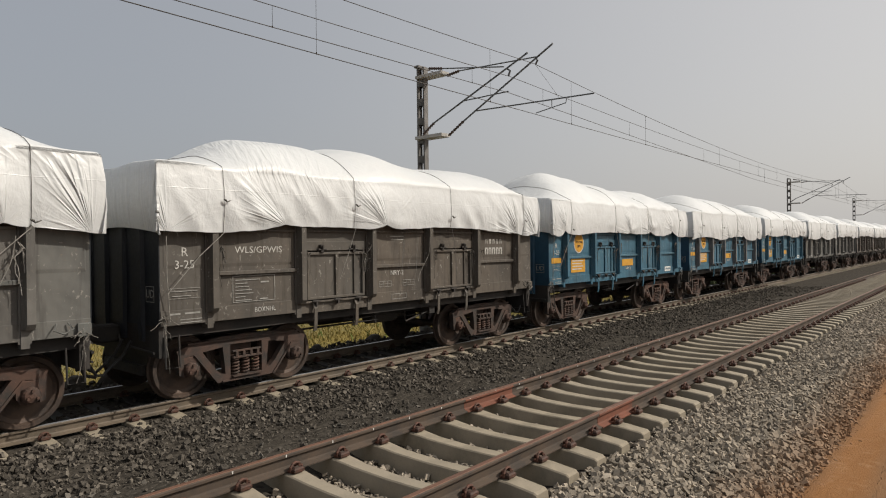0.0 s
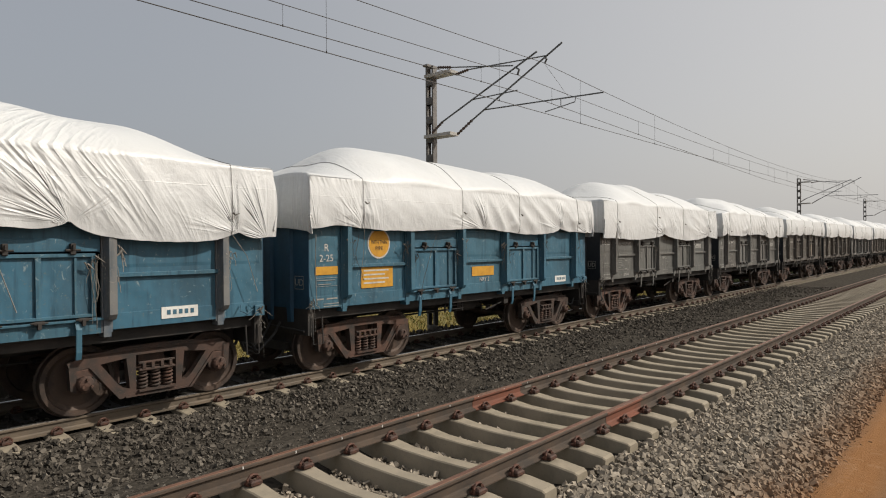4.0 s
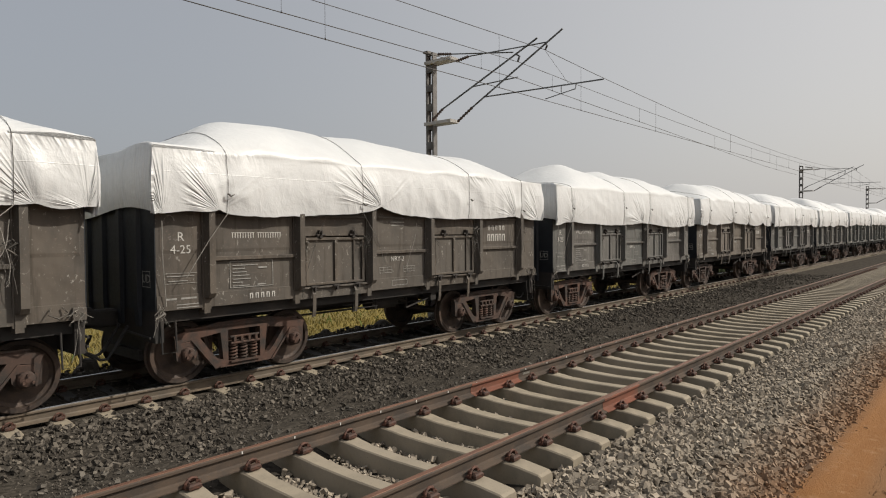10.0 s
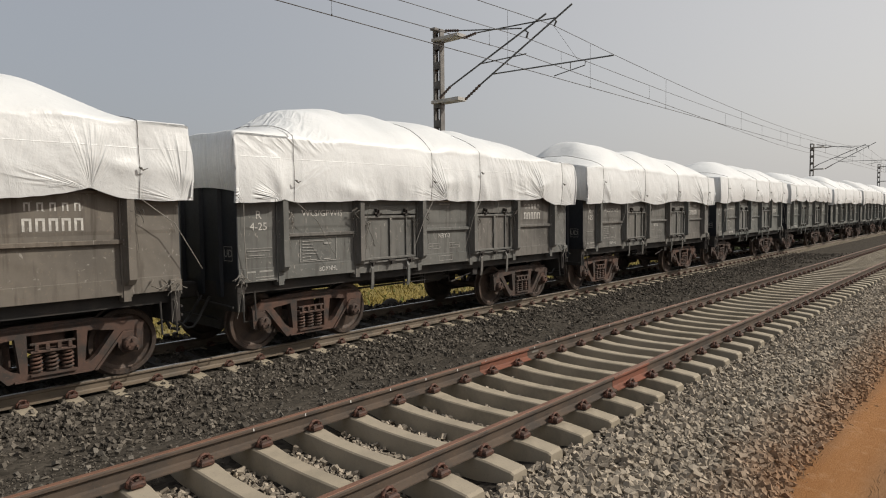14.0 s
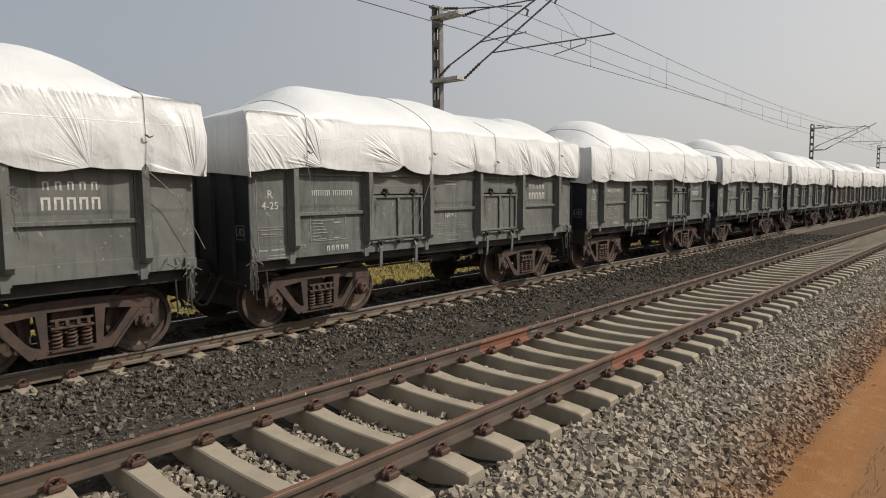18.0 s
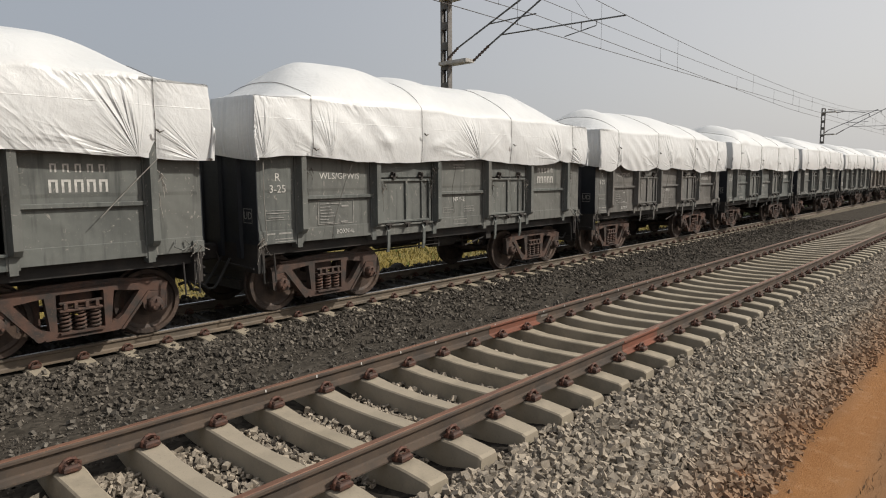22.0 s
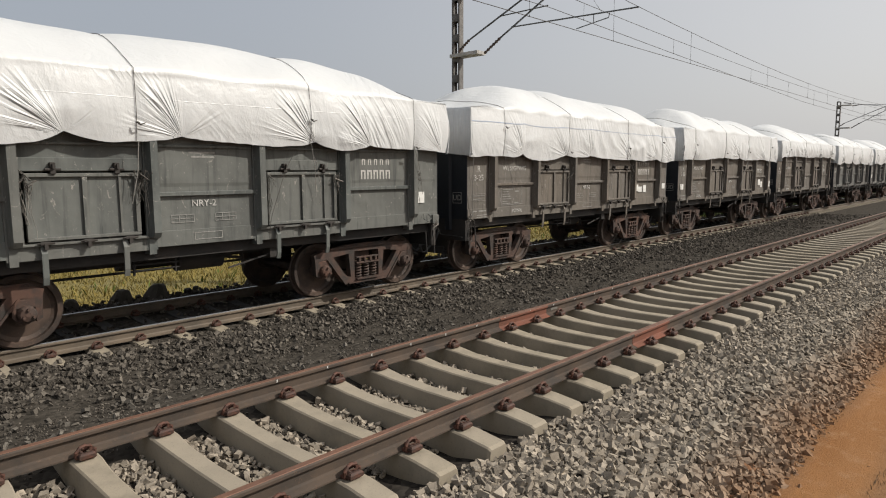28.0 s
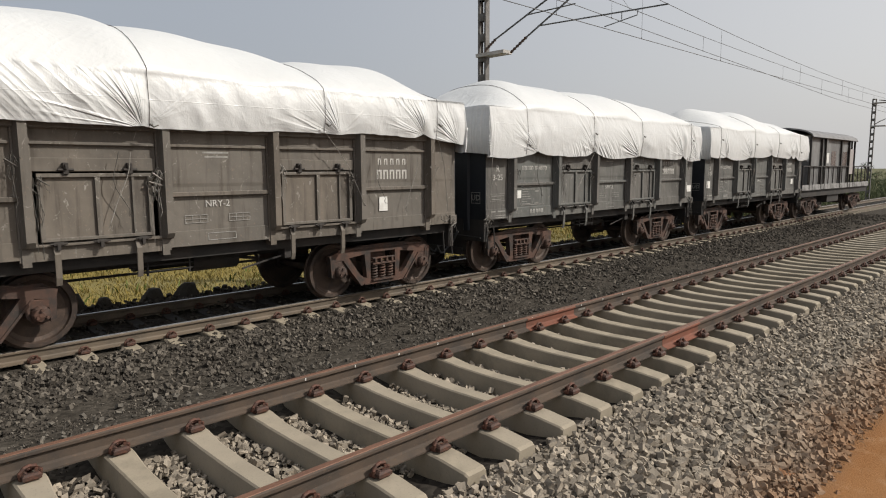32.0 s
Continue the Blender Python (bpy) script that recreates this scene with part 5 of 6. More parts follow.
        write("lettering", lettering("WITH TWIN", 0.075, M_STEEL, "twin", 0.42), -3.3, 2.44, -1.5185, "dark painted lettering")
        write("lettering", lettering("PIPE", 0.075, M_STEEL, "pipe", 0.2), -3.3, 2.32, -1.5185, "dark painted lettering")
        write("yellow_panel", cached("yellow_panel", lambda: Shape().box(-0.42, 0.42, -0.0015, 0.0015, -0.2, 0.2).mesh("yellow_panel", M_YELLOW)), -3.35, 1.76, face, "yellow painted panel")
        write("panel_writing", bars("panel_writing", [(-0.36, 0.3 - 0.1 * (k % 2), 0.12 - 0.08 * k, 0.15 - 0.08 * k) for k in range(4)], M_WHITE), -3.35, 1.76, face - 0.004)
        write("yellow_panel", cached("yellow_panel2", lambda: Shape().box(-0.26, 0.26, -0.0015, 0.0015, -0.075, 0.075).mesh("yellow_panel", M_YELLOW)), -4.6, 1.93, face, "yellow painted panel")
        write("yellow_panel", cached("yellow_panel3", lambda: Shape().box(-0.42, 0.42, -0.0015, 0.0015, -0.11, 0.11).mesh("yellow_panel", M_YELLOW)), 0.05, 1.76, face, "yellow painted panel")
        write("name_plate", cached("name_plate", lambda: Shape().box(-0.28, 0.28, -0.002, 0.002, -0.085, 0.085).mesh("name_plate", M_PAPER)), 3.55, 1.42, low - 0.003, "white name plate")
        write("name_bars", bars("name_bars", [(-0.2 + 0.09 * k, -0.2 + 0.09 * k + 0.055, -0.03, 0.04) for k in range(5)], PAINT["blue"]), 3.55, 1.42, low - 0.008, "blue painted bars")
        write("lettering", lettering("NRY 2", 0.1, M_WHITE, "nry blue"), 0.1, 1.56)
    else:
        if i in SCRIPTED:
            write("script_line", bars("script_line", SCRIPT_LINE, M_WHITE), -3.3, 2.36)
            for k in range(5):
                write("script_letter", cached("script_low", lambda: letter_plate(0.06, 0.09)), -3.42 + 0.105 * k, 1.37, low, "white painted script")
        else:
            write("lettering", lettering("WLS/GPWIS", 0.11, M_WHITE, "wls", 0.9), -3.3, 2.36)
            write("lettering", lettering("BOXNHL", 0.085, M_WHITE, "boxnhl", 0.4), -3.2, 1.37, low)
        write("data_panel", bars("data_panel", DATA_BOX, M_FAINT), -3.4, 1.73)
        write("lettering", lettering("NRY-2", 0.1, M_WHITE, "nry"), -0.05, 1.85)
        write("data_table", bars("table", TABLE, M_FAINT), -0.55, 1.58)
        write("data_table", bars("table", TABLE, M_FAINT), 0.12, 1.58)
        write("data_frame", bars("frame", [(-0.22, 0.22, 0.045, 0.055), (-0.22, 0.22, -0.055, -0.045), (-0.22, -0.21, -0.05, 0.05), (0.21, 0.22, -0.05, 0.05)], M_FAINT), 0.0, 1.37, low)
        write("small_writing", bars("small", SMALL_LINES, M_FAINT), -0.05, 2.55)
        for k in range(5):
            write("owner_letter", cached("owner_letter", lambda: letter_plate(0.108, 0.165)), 3.02 + 0.15 * k, 2.25, face, "white painted owner mark")
        for k in range(5):
            write("script_letter", cached("script_letter", lambda: letter_plate(0.075, 0.11)), 3.03 + 0.145 * k, 2.48, face, "white painted owner mark")
    write("date_marking", bars("dates", DATE_LINES, M_FAINT), -4.6, 1.72)
    write("foot_marking", bars("foot", FOOT_LINES, M_FAINT), -4.58, 1.37, low)
    part("end_mark", bars("endm", END_MARK, M_FAINT), root, "white painted end mark", pose(-HALF - 0.02, -1.22, 1.72, 0, 0, -90))
    part("end_lettering", lettering("UD", 0.13, M_FAINT, "ud"), root, "white painted end letters", pose(-HALF - 0.02, -1.22, 1.72, 0, 0, -90))
    if i >= 20:
        for k in range(rng.randint(3, 5)):
            px = rng.choice((2.85, 3.1, 3.4, 3.7, 4.5, 4.75, -4.7, -3.9))
            w, h = 0.09 + 0.05 * rng.random(), 0.08 + 0.05 * rng.random()
            write("paper_label", cached(("paper", k, i % 3), lambda: Shape().box(-w, w, -0.001, 0.001, -h, h).mesh("paper_label", M_PAPER)), px, 1.66 + 0.14 * rng.random(), face - 0.004 - 0.003 * k, "white paper label")
    MOVING.append((root, PITCH * (i + FIRST)))
    return root


# ---- tarpaulins over the heaped loads ----
def waves(rng, n, lo, hi, a, b, ridge=False, dirx=1.0, dirz=1.0):
    out = np.zeros_like(a)
    for _ in range(n):
        k = lo + (hi - lo) * rng.random()
        th = rng.random() * 2 * math.pi
        ph = k * (a * math.cos(th) * dirx + b * math.sin(th) * dirz) + rng.random() * 7
        out += (0.6 - np.abs(np.sin(ph)) ** 0.7) if ridge else np.sin(ph)
    return out / math.sqrt(n)


# heights of the hems that hang higher or lower than most
HEMS = {2: 2.52, 4: 2.52, 6: 2.74, 7: 2.66, 9: 2.58, 10: 2.55, 12: 2.64, 13: 2.72, 15: 2.62, 17: 2.48, 18: 2.52, 21: 2.58, 22: 2.64, 23: 2.84}


def build_tarpaulin(i):
    rng = np.random.default_rng(4000 + i)
    L, W, Z0 = 5.09, 1.69, 3.67 + 0.09 * (rng.random() - 0.5)
    ta = np.concatenate([np.linspace(1, 1 / 12, 12), np.zeros(264), np.linspace(1 / 12, 1, 12)])
    A = np.concatenate([np.full(12, -L), np.linspace(-L, L, 264), np.full(12, L)])
    tb = np.concatenate([np.linspace(1, 1 / 26, 26), np.zeros(34), np.linspace(1 / 8, 1, 8)])
    B = np.concatenate([np.full(26, -W), np.linspace(-W, W, 34), np.full(8, W)])
    a, b = np.meshgrid(A, B, indexing="ij")
    va, vb = np.meshgrid(ta, tb, indexing="ij")
    ropes = [-4.0 + 0.25 * rng.normal() * 0.5, -1.0 + 0.5 * rng.normal() * 0.5, 1.5 + 0.5 * rng.normal() * 0.5, 4.25 + 0.1 * rng.normal()]
    # the heaped load under the cloth
    rise = np.clip((a + L - 0.12 - 0.3 * rng.random()) / (1.5 + 0.6 * rng.random()), 0, 1)
    fall = np.clip((L - 0.2 - a) / (1.2 + 0.8 * rng.random()), 0, 1)
    slope = 1 - (0.10 + 0.28 * rng.random()) * np.clip((a + 2.0 - 1.2 * rng.random()) / (L + 1.5), 0, 1)
    H = 0.04 + (0.72 + 0.13 * rng.random()) * (rise * rise * (3 - 2 * rise) * fall * fall * (3 - 2 * fall)) ** 0.8 * slope
    for r in ropes[:3]:  # the ropes bite into the heap
        H = H * (1 - (0.05 + 0.16 * rng.random()) * np.exp(-np.abs(a - r) / (0.25 + 0.25 * rng.random())))
    H = H * (1 + 0.06 * np.sin(a * (0.9 + 0.5 * rng.random()) + rng.random() * 6) + 0.03 * waves(rng, 3, 1.5, 3.2, a, b * 0.5))
    across = np.clip(1 - np.abs(b / W) ** (1.75 + 0.4 * rng.random()), 0, 1) ** 0.95
    z = Z0 + H * across + 0.03 * waves(rng, 4, 1.0, 2.4, a, b) * (across > 0)
    # the hem, low at the ties and arched between them
    count = int(rng.integers(3, 6))
    ties = np.concatenate([[-4.95], np.clip(np.sort(np.linspace(-3.7, 3.9, count) + 0.5 * rng.normal(size=count)), -4.5, 4.5), [4.95]])
    hem = HEMS.get(i, 2.54 + 0.14 * rng.random()) + 0.06 * np.cos(a / L * 1.5) + 0.03 * np.sin(a * 1.3 + rng.random() * 6)
    for t0, t1 in zip(ties, ties[1:]):
        inside = (a >= t0) & (a <= t1)
        hem = hem + np.where(inside, (0.05 - 0.13 * rng.random()) * np.sin(np.pi * (a - t0) / max(t1 - t0, 0.2)), 0)
    for t0 in ties[1:-1]:
        hem = hem + 0.15 * rng.random() ** 1.5 * np.exp(-np.abs(a - t0) / (0.14 + 0.18 * rng.random()))
    hem = hem + 0.006 * np.sin(a * 6.3 + 2 * np.sin(a * 1.7 + rng.random() * 6)) + 0.003 * np.sin(a * 19 + 3 * np.sin(a * 2.1))
    end_hem = 2.63 + 0.08 * rng.random() + 0.05 * np.cos(b * 1.7 + rng.random())
    drop = np.where(va > vb, va * (Z0 - end_hem), vb * (Z0 - hem))
    z = z - drop
    # the hanging part bellies out, and lies over the posts at the hem
    x, y = a.copy(), b.copy()
    y += np.sign(b) * np.where(vb > 0, 0.05 * np.sin(np.pi * vb) + 0.02 * vb - 0.03, 0)
    x += np.sign(a) * np.where(va > 0, 0.05 * np.sin(np.pi * va) - 0.02, 0)
    pos = np.stack([x, y, z], -1)
    for _ in range(2):  # round off the shoulders
        p = pos.copy()
        p[1:-1, 1:-1] = 0.5 * pos[1:-1, 1:-1] + 0.125 * (pos[2:, 1:-1] + pos[:-2, 1:-1] + pos[1:-1, 2:] + pos[1:-1, :-2])
        pos = p
    du, dv = np.gradient(pos, axis=0), np.gradient(pos, axis=1)
    nrm = np.cross(du, dv)
    nrm /= np.linalg.norm(nrm, axis=2, keepdims=True) + 1e-9
    s = np.where(vb > 0, Z0 - pos[..., 2], 0)
    fold = np.zeros_like(a)

    def crease(c, cs, slant, length, width, height):
        along = (a - c) * math.cos(slant) + (s - cs) * math.sin(slant)
        over = -(a - c) * math.sin(slant) + (s - cs) * math.cos(slant) + 0.04 * np.sin(along * 3 + c * 7)
        w = width * (0.6 + np.clip(along / length, 0, 1.2))
        env = np.clip(along / (0.25 * length), 0, 1) * np.clip((length - along) / (0.6 * length), 0, 1)
        return height * env * np.exp(-np.abs(over / w) ** 2)

    for t in ties[1:-1]:  # a few broad folds run up out of each tie
        drop_here = Z0 - float(hem[int(np.argmin(np.abs(A - t))), 0])
        for _ in range(int(rng.integers(2, 4))):
            fold += crease(t, drop_here, -math.pi / 2 - 0.35 + rng.normal() * 0.45, 0.6 + 0.5 * rng.random(), 0.07 + 0.03 * rng.random(), 0.012 + 0.014 * rng.random())
    for _ in range(3):  # a bulge of slack cloth over the hem
        c = -4.5 + 8.4 * rng.random()
        fold += crease(c, 0.62 + 0.22 * rng.random(), rng.normal() * 0.18, 0.7 + 0.6 * rng.random(), 0.12, 0.014 + 0.016 * rng.random())
    slack = np.clip(waves(rng, 4, 0.5, 1.4, a, s * 1.5) + 0.35, 0, 1.2)
    for _ in range(4):  # broad slanting folds where the cloth is slack
        k, lean = 2.5 + 6 * rng.random(), 0.1 + 1.1 * rng.random()
        wave = np.sin(k * (a * math.cos(lean) - s * math.sin(lean)) + 6 * rng.random() + 0.9 * np.sin(a * (0.7 + rng.random()) + s))
        fold += 0.0075 * slack * (1 - np.abs(wave) * 1.4)
    for r in ropes:  # the ropes pull the hanging cloth in, and it bellies out between them
        fold = fold - (0.03 + 0.025 * rng.random()) * np.exp(-np.abs(a - r) / (0.10 + 0.10 * rng.random()))
    hang = np.clip(s * 3, 0, 1) * (vb > 0)
    side = fold * hang + 0.012 * waves(rng, 6, 1.2, 4, a, s, False, 1, 0.8) * hang
    top = 0.02 * waves(rng, 7, 1.5, 7, a, b, False) * (vb == 0) * (va == 0)
    flap = 0.016 * waves(rng, 4, 1.5, 4, b, va) * (va > 0)
    pos = pos + nrm * (side + top + flap)[..., None] * (1 if nrm[100, 40, 2] > 0 else -1)
    n, m = a.shape
    idx = np.arange(n * m).reshape(n, m)
    faces = np.stack([idx[:-1, :-1], idx[1:, :-1], idx[1:, 1:], idx[:-1, 1:]], -1).reshape(-1, 4)
    root = thing("tarpaulin", pose(PITCH * (i + FIRST), FAR_Y, FAR_Z), "white woven tarpaulin roped over a heaped load on an open wagon", "tarpaulin", "tarpaulins over the wagons")
    # the lighter tint up to wagon 14, the other from there on
    cloth = mesh_from_arrays("cloth", pos.reshape(-1, 3), faces, M_TARP["dusty" if i < 15 else "muted"], True)
    off = 0.3  # the wrinkles lean to one side, so each tie works further that way
    near = np.argmin(np.abs(a[..., None] - (ties - off)), axis=-1)
    tie = ties[near]
    gaps = np.diff(ties)
    half = np.where(a < tie, np.concatenate([[0.3], gaps])[near] / 2 + off, np.concatenate([gaps, [0.9]])[near] / 2 - off) + 1e-3
    fade = np.clip(1.8 * (1 - np.abs(a - tie) / half), 0, 1)
    fade = fade * fade * (3 - 2 * fade)
    tie_drop = Z0 - np.interp(tie.ravel(), A, hem[:, 0]).reshape(a.shape)
    up = np.clip(tie_drop - s, 0.0, None) + 0.02
    theta = np.arctan2(a - tie, up)
    reach = np.hypot(a - tie, up)
    seed = (rng.random(len(ties)) * 40)[near]
    lean = (-0.55 + 0.32 * rng.normal(size=len(ties)))[near]  # most wrinkles pull to one side of the tie
    strong = (0.35 + 0.85 * rng.random(len(ties)))[near]
    long = (0.85 + 0.8 * rng.random(len(ties)))[near]
    gate = np.exp(-((theta - lean) / 0.33) ** 2) + 0.2 * np.exp(-((theta - 0.9) / 0.2) ** 2) + 0.5 * np.exp(-((theta + 1.35) / 0.16) ** 2)
    fan_depth = hang * strong * gate * np.clip(reach / 0.25, 0.12, 1) * np.exp(-(reach / long) ** 3) * fade
    fan_way = np.stack([theta * 6.5, reach * 0.7, seed], -1)
    slant = 1.05 + 0.25 * np.sin(a * 0.45 + float(seed[0, 0]))
    drape_way = np.stack([(a * np.sin(slant) - (s + b) * np.cos(slant)) * 6.5, (a * np.cos(slant) + (s + b) * np.sin(slant)) * 1.1, seed * 0 + float(seed[0, 0])], -1)
    drape_depth = np.clip(waves(rng, 5, 0.7, 1.8, a, s * 1.6) - 0.8, 0, 0.9) * 0.7 * np.where(vb > 0, 1.0, 0.65) * (va == 0)
    shoulder_line = np.exp(-(s / 0.16) ** 2) * (vb > 0) * np.clip(waves(rng, 4, 1.0, 3.0, a, b * 0) - 0.2, 0, 1) * 0.5
    front = np.clip(1 - np.abs(L - np.abs(a)) / 1.0, 0, 1) * (vb == 0)  # gathers where the load slopes to the end
    flat = (front > 0.02)[..., None]
    drape_way = np.where(flat, np.stack([b * 6 + 0.6 * np.sin(a * 2), a * 0.9, a * 0 + 3.3], -1), drape_way)
    drape_depth = np.where(front > 0.02, 0.45 * front, np.maximum(drape_depth, shoulder_line))
    for key, values in (("fan_depth", fan_depth), ("drape_depth", drape_depth), ("drop", np.where(vb > 0, s, -1.0))):
        cloth.attributes.new(key, "FLOAT", "POINT").data.foreach_set("value", np.ascontiguousarray(values.ravel(), dtype=np.float32))
    for key, values in (("fan_way", fan_way), ("drape_way", drape_way)):
        cloth.attributes.new(key, "FLOAT_VECTOR", "POINT").data.foreach_set("vector", np.ascontiguousarray(values.reshape(-1), dtype=np.float32))
    part("cloth", cloth, root, "creased white cloth")
    if i == 21:
        j = 18  # a row of the mesh a third of the way down the hanging side
        out = pos + np.array([0.0, -0.006, 0.0])
        line = out[12:276, j:j + 2].copy()
        line[:, 1] = line[:, 0] + 0.45 * (line[:, 1] - line[:, 0])
        count = len(line)
        quads = np.stack([np.arange(count - 1) * 2, np.arange(count - 1) * 2 + 2, np.arange(count - 1) * 2 + 3, np.arange(count - 1) * 2 + 1], -1)
        part("printed_stripe", mesh_from_arrays("printed_stripe", line.reshape(-1, 3), quads, M_STRIPE, True), root, "thin faded blue printed stripe")
    for r in ropes:
        col = int(np.argmin(np.abs(A[12:276] - r))) + 12
        line = pos[col, :60] + np.array([0, 0, 0.008]) + np.where(vb[col, :60, None] > 0, np.array([0, -0.014, 0]), np.array([0, 0, 0.004]))
        part("rope", Shape().tube([tuple(map(float, p)) for p in line[::2]], 0.0048, 4).mesh("rope", M_ROPE), root, "thin dark tie rope")
        kz = float(rng.uniform(2.75, 3.3))
        kx = float(A[col])
        part("knot", Shape().tube([(kx - 0.03, -1.75, kz + 0.02), (kx, -1.765, kz), (kx + 0.02, -1.76, kz - 0.02), (kx + 0.09, -1.76, kz + 0.01)], [0.012, 0.018, 0.012, 0.005], 5).mesh("knot", M_ROPE), root, "dark rope knot")
        if rng.random() < 0.85:
            hx, hz = float(pos[col, 0, 0]), float(pos[col, 0, 2])
            ex = hx + float(rng.normal() * 0.5)
            part("rope_tail", Shape().tube([(hx, -1.71, hz), ((hx + ex) / 2 + 0.03, -1.69, (hz + 1.9) / 2), (ex, -1.665, 1.5 + 0.4 * float(rng.random()))], 0.006, 4).mesh("rope_tail", M_LIGHT_ROPE), root, "pale rope tail")
    MOVING.append((root, PITCH * (i + FIRST)))
    return root


# ---- the brake van at the end ----
def build_van():
    x0 = PITCH * 25 + PITCH * FIRST + PITCH / 2 + 6.25
    root = thing("brake_van", pose(x0, FAR_Y, FAR_Z), "dark grey brake van with an arched roof and open railed platforms", "brake van", "wagons of the train")
    H, E = 6.2, 5.75  # the deck reaches from -H to E
    s = Shape()
    for sg in (-1, 1):
        s.box(-H, E, min(sg * 1.2, sg * 1.34), max(sg * 1.2, sg * 1.34), 1.0, 1.28)
        s.box(-H, E, min(sg * 0.2, sg * 0.32), max(sg * 0.2, sg * 0.32), 0.86, 1.24)
    s.box(-H, E, -1.4, 1.4, 1.27, 1.33)
    part("underframe", s.mesh("underframe", M_STEEL), root, "black steel underframe")
    for k in range(8):
        x = -H + (H + E) * k / 8
        part("skirt_panel", cached("skirt_panel", lambda: Shape().box(0.02, (H + E) / 8 - 0.03, -1.43, -1.40, 1.31, 1.56).mesh("skirt_panel", M_SKIRT)), root, "scuffed white skirt panel", pose(x, 0, 0))
        part("skirt_panel", cached("skirt_panel_far", lambda: Shape().box(0.02, (H + E) / 8 - 0.03, 1.40, 1.43, 1.31, 1.56).mesh("skirt_panel", M_SKIRT)), root, "scuffed white skirt panel", pose(x, 0, 0))
    c0, c1 = -5.0, 1.35
    for y0, y1 in ((-1.34, -1.30), (1.30, 1.34)):
        part("cabin_wall", Shape().box(c0, c1, y0, y1, 1.33, 3.78).mesh("cabin_wall", M_VAN), root, "grey sheet cabin wall")
    for x in (c0, c1):
        part("cabin_end", Shape().box(x - 0.02, x + 0.02, -1.30, 1.30, 1.33, 3.8).mesh("cabin_end", M_VAN), root, "grey cabin end wall")
    rings = []
    for x in (-5.3, 2.45):
        arc = [(1.52 * math.cos(a), 3.74 + 0.46 * math.sin(a)) for a in (math.pi * k / 10 for k in range(11))]
        low = [(1.49 * math.cos(a), 3.71 + 0.42 * math.sin(a)) for a in (math.pi * (10 - k) / 10 for k in range(11))]
        rings.append([(x, yy, zz) for yy, zz in arc + low])
    part("roof", Shape().loft(rings).mesh("roof", surface("van_roof_paint", (0.16, 0.16, 0.165), (0.11, 0.11, 0.112), None, 0.6, 0, 1.5, 20, 0.2)), root, "arched grey sheet roof")
    for x in (-1.3, 0.7):
        part("window_pane", Shape().box(x - 0.38, x + 0.38, -1.352, -1.34, 2.45, 3.15).mesh("window_pane", M_PORCELAIN), root, "dark cabin window")
    part("notice", Shape().box(-2.45, -2.1, -1.355, -1.34, 2.55, 3.05).mesh("notice", M_PAPER), root, "white notice board")
    part("curtain", Shape().box(1.35, 2.0, -1.445, -1.42, 2.0, 3.3).mesh("curtain", M_PINK), root, "faded pale sheet hung on the platform")
    post = cached("van_post", lambda: Shape().box(-0.04, 0.04, -0.04, 0.04, 1.33, 3.80).mesh("post", M_STEEL))
    for x in (-5.2, -3.5, -2.9, -0.2, 1.3, 1.75, 2.35):
        for y in (-1.4, 1.4):
            part("roof_post", post, root, "", pose(x, y, 0))
    part("roof_gusset", Shape().plate([(-2.9, 3.76), (-2.9, 3.35), (-2.45, 3.76)], -1.42, -1.38).mesh("roof_gusset", M_VAN), root)
    bar = cached("van_bar", lambda: Shape().tube([(0, 0, 1.33), (0, 0, 2.4)], 0.026, 5).mesh("bar", M_STEEL))
    n = 15
    for k in range(n + 1):
        part("railing_bar", bar, root, "", pose(-H + 0.05 + (H + E - 0.1) * k / n, -1.4, 0))
    for y in (-1.4, 1.4):
        part("hand_rail", Shape().tube([(-H + 0.05, y, 2.4), (E - 0.05, y, 2.4)], 0.03, 6).mesh("hand_rail", M_STEEL), root, "horizontal hand rails")
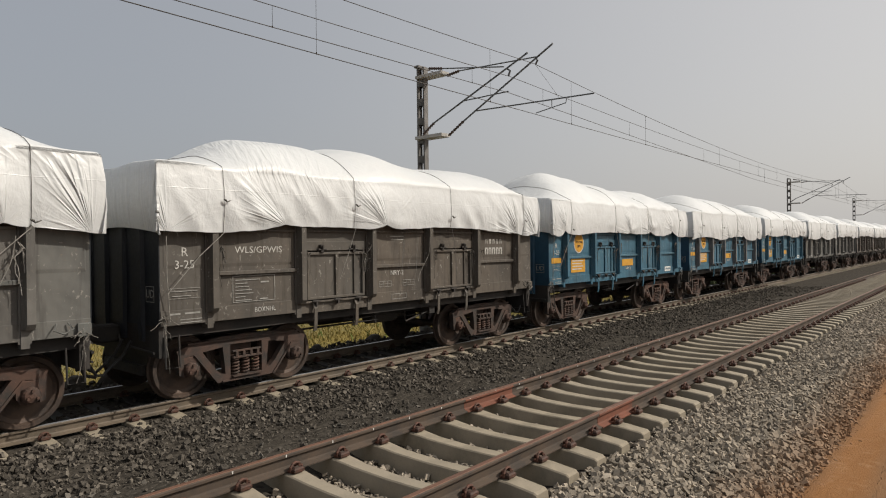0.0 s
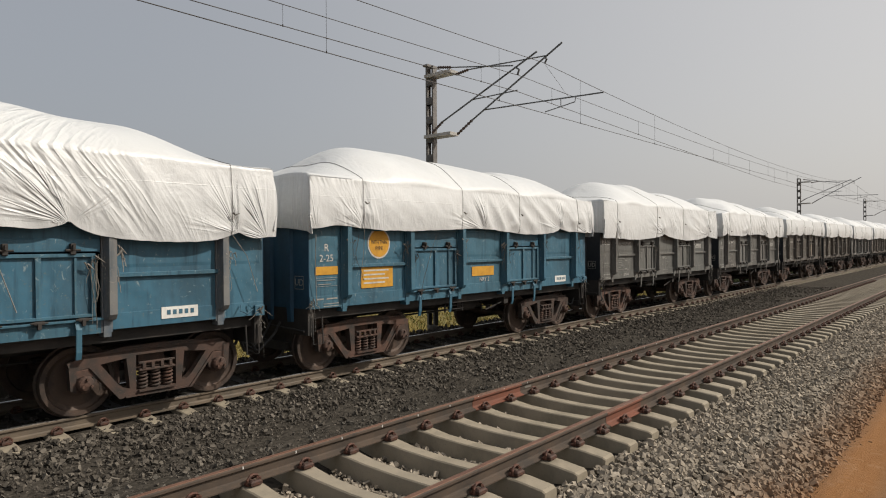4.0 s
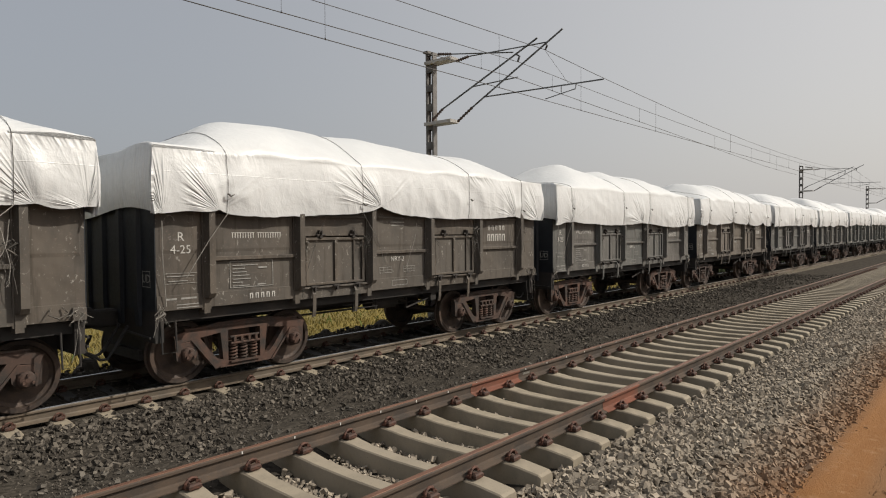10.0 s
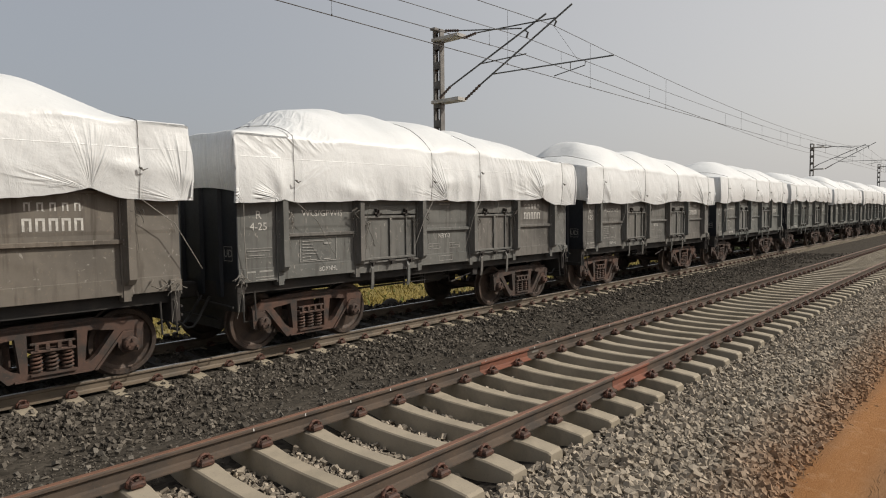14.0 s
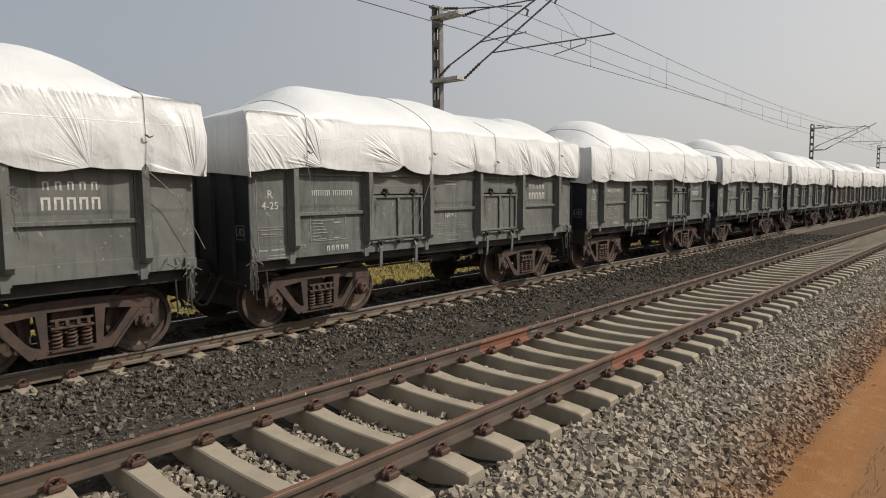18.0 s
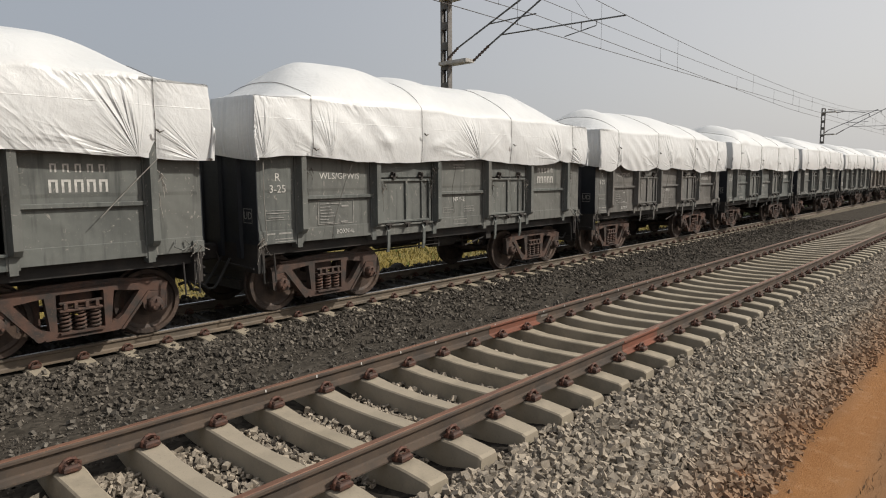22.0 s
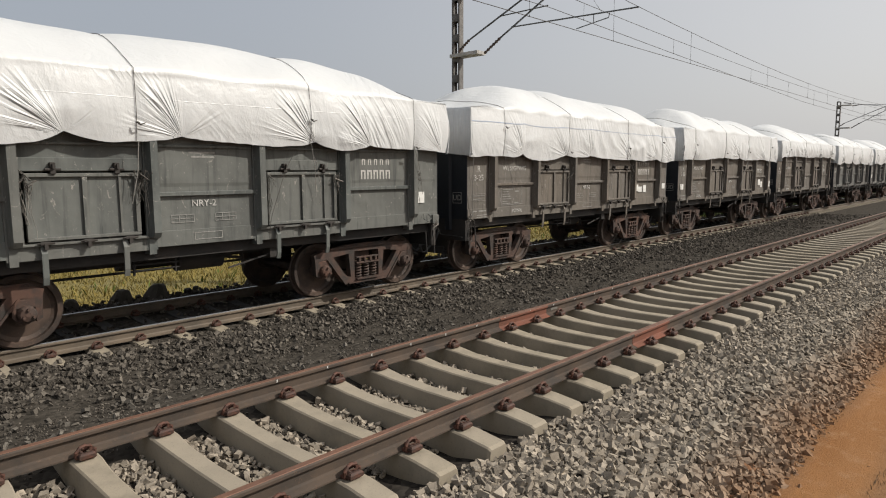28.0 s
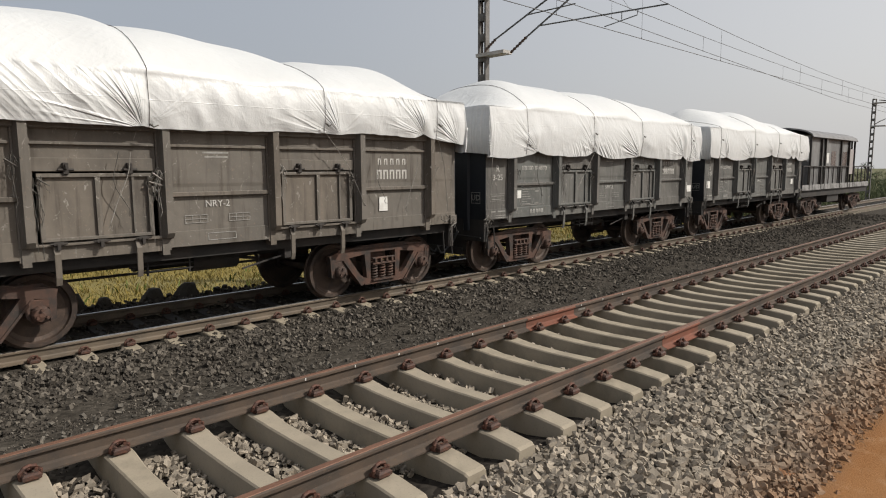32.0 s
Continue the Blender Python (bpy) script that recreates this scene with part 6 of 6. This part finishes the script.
    for x in (-H + 0.05, E - 0.05):
        part("end_railing", Shape().tube([(x, -1.4, 2.4), (x, 1.4, 2.4)], 0.024, 6).tube([(x, -1.4, 1.33), (x, -1.4, 2.4)], 0.02, 6).tube([(x, -0.5, 1.33), (x, -0.5, 2.4)], 0.02, 6).tube([(x, 0.5, 1.33), (x, 0.5, 2.4)], 0.02, 6).mesh("end_railing", M_STEEL), root)
    part("coupler", cached(("coupler", M_STEEL.name), lambda: coupler_shape().mesh("coupler", M_STEEL)), root, "black coupler", pose(-H - 0.1, 0, 0, 0, 0, 180))
    part("battery_box", Shape().box(-1.6, 0.4, -1.25, -0.7, 0.62, 1.0, 0.02).mesh("battery_box", M_STEEL), root, "black battery box")
    for bx in (-4.2, 3.9):
        add_bogie(root, bx)
    MOVING.append((root, x0))


for w in WAGONS:
    build_wagon(w)
    build_tarpaulin(w)
build_van()

# ---- what moves: the whole train runs to the left, its wheels turn ----
# seconds and metres run since the start
RUN = [
    (0.0, 0.967), (1.0, 8.312), (2.0, 15.916), (3.0, 23.621), (4.0, 31.187), (5.0, 38.824),
    (6.0, 46.331), (7.0, 54.114), (8.0, 61.946), (9.0, 69.593), (10.0, 77.557), (11.0, 85.230),
    (12.0, 93.242), (13.0, 101.356), (14.0, 109.112), (15.0, 117.198), (16.0, 125.272), (17.0, 133.360),
    (18.0, 141.596), (19.0, 149.608), (20.0, 157.899), (21.0, 166.020), (22.0, 174.356), (23.0, 182.667),
    (24.0, 190.763), (25.0, 199.153), (26.0, 207.419), (27.0, 215.701), (28.0, 224.030), (29.0, 232.025),
    (30.0, 240.581), (31.0, 248.615), (32.0, 257.009),
]


def motions():
    rt, rs = [r[0] for r in RUN], [r[1] for r in RUN]
    for ob, x in MOVING:
        walk(ob, [(t, pose(x - s, FAR_Y, FAR_Z)) for t, s in RUN])
    times = [2 * k / FPS for k in range(int(32 * FPS / 2) + 1)]
    turns = [-math.degrees(float(np.interp(t, rt, rs)) / 0.5) for t in times]
    for ob, x in WHEELS:
        walk(ob, [(t, pose(x, 0, 0.5, 0, a, 0)) for t, a in zip(times, turns)])


motions()
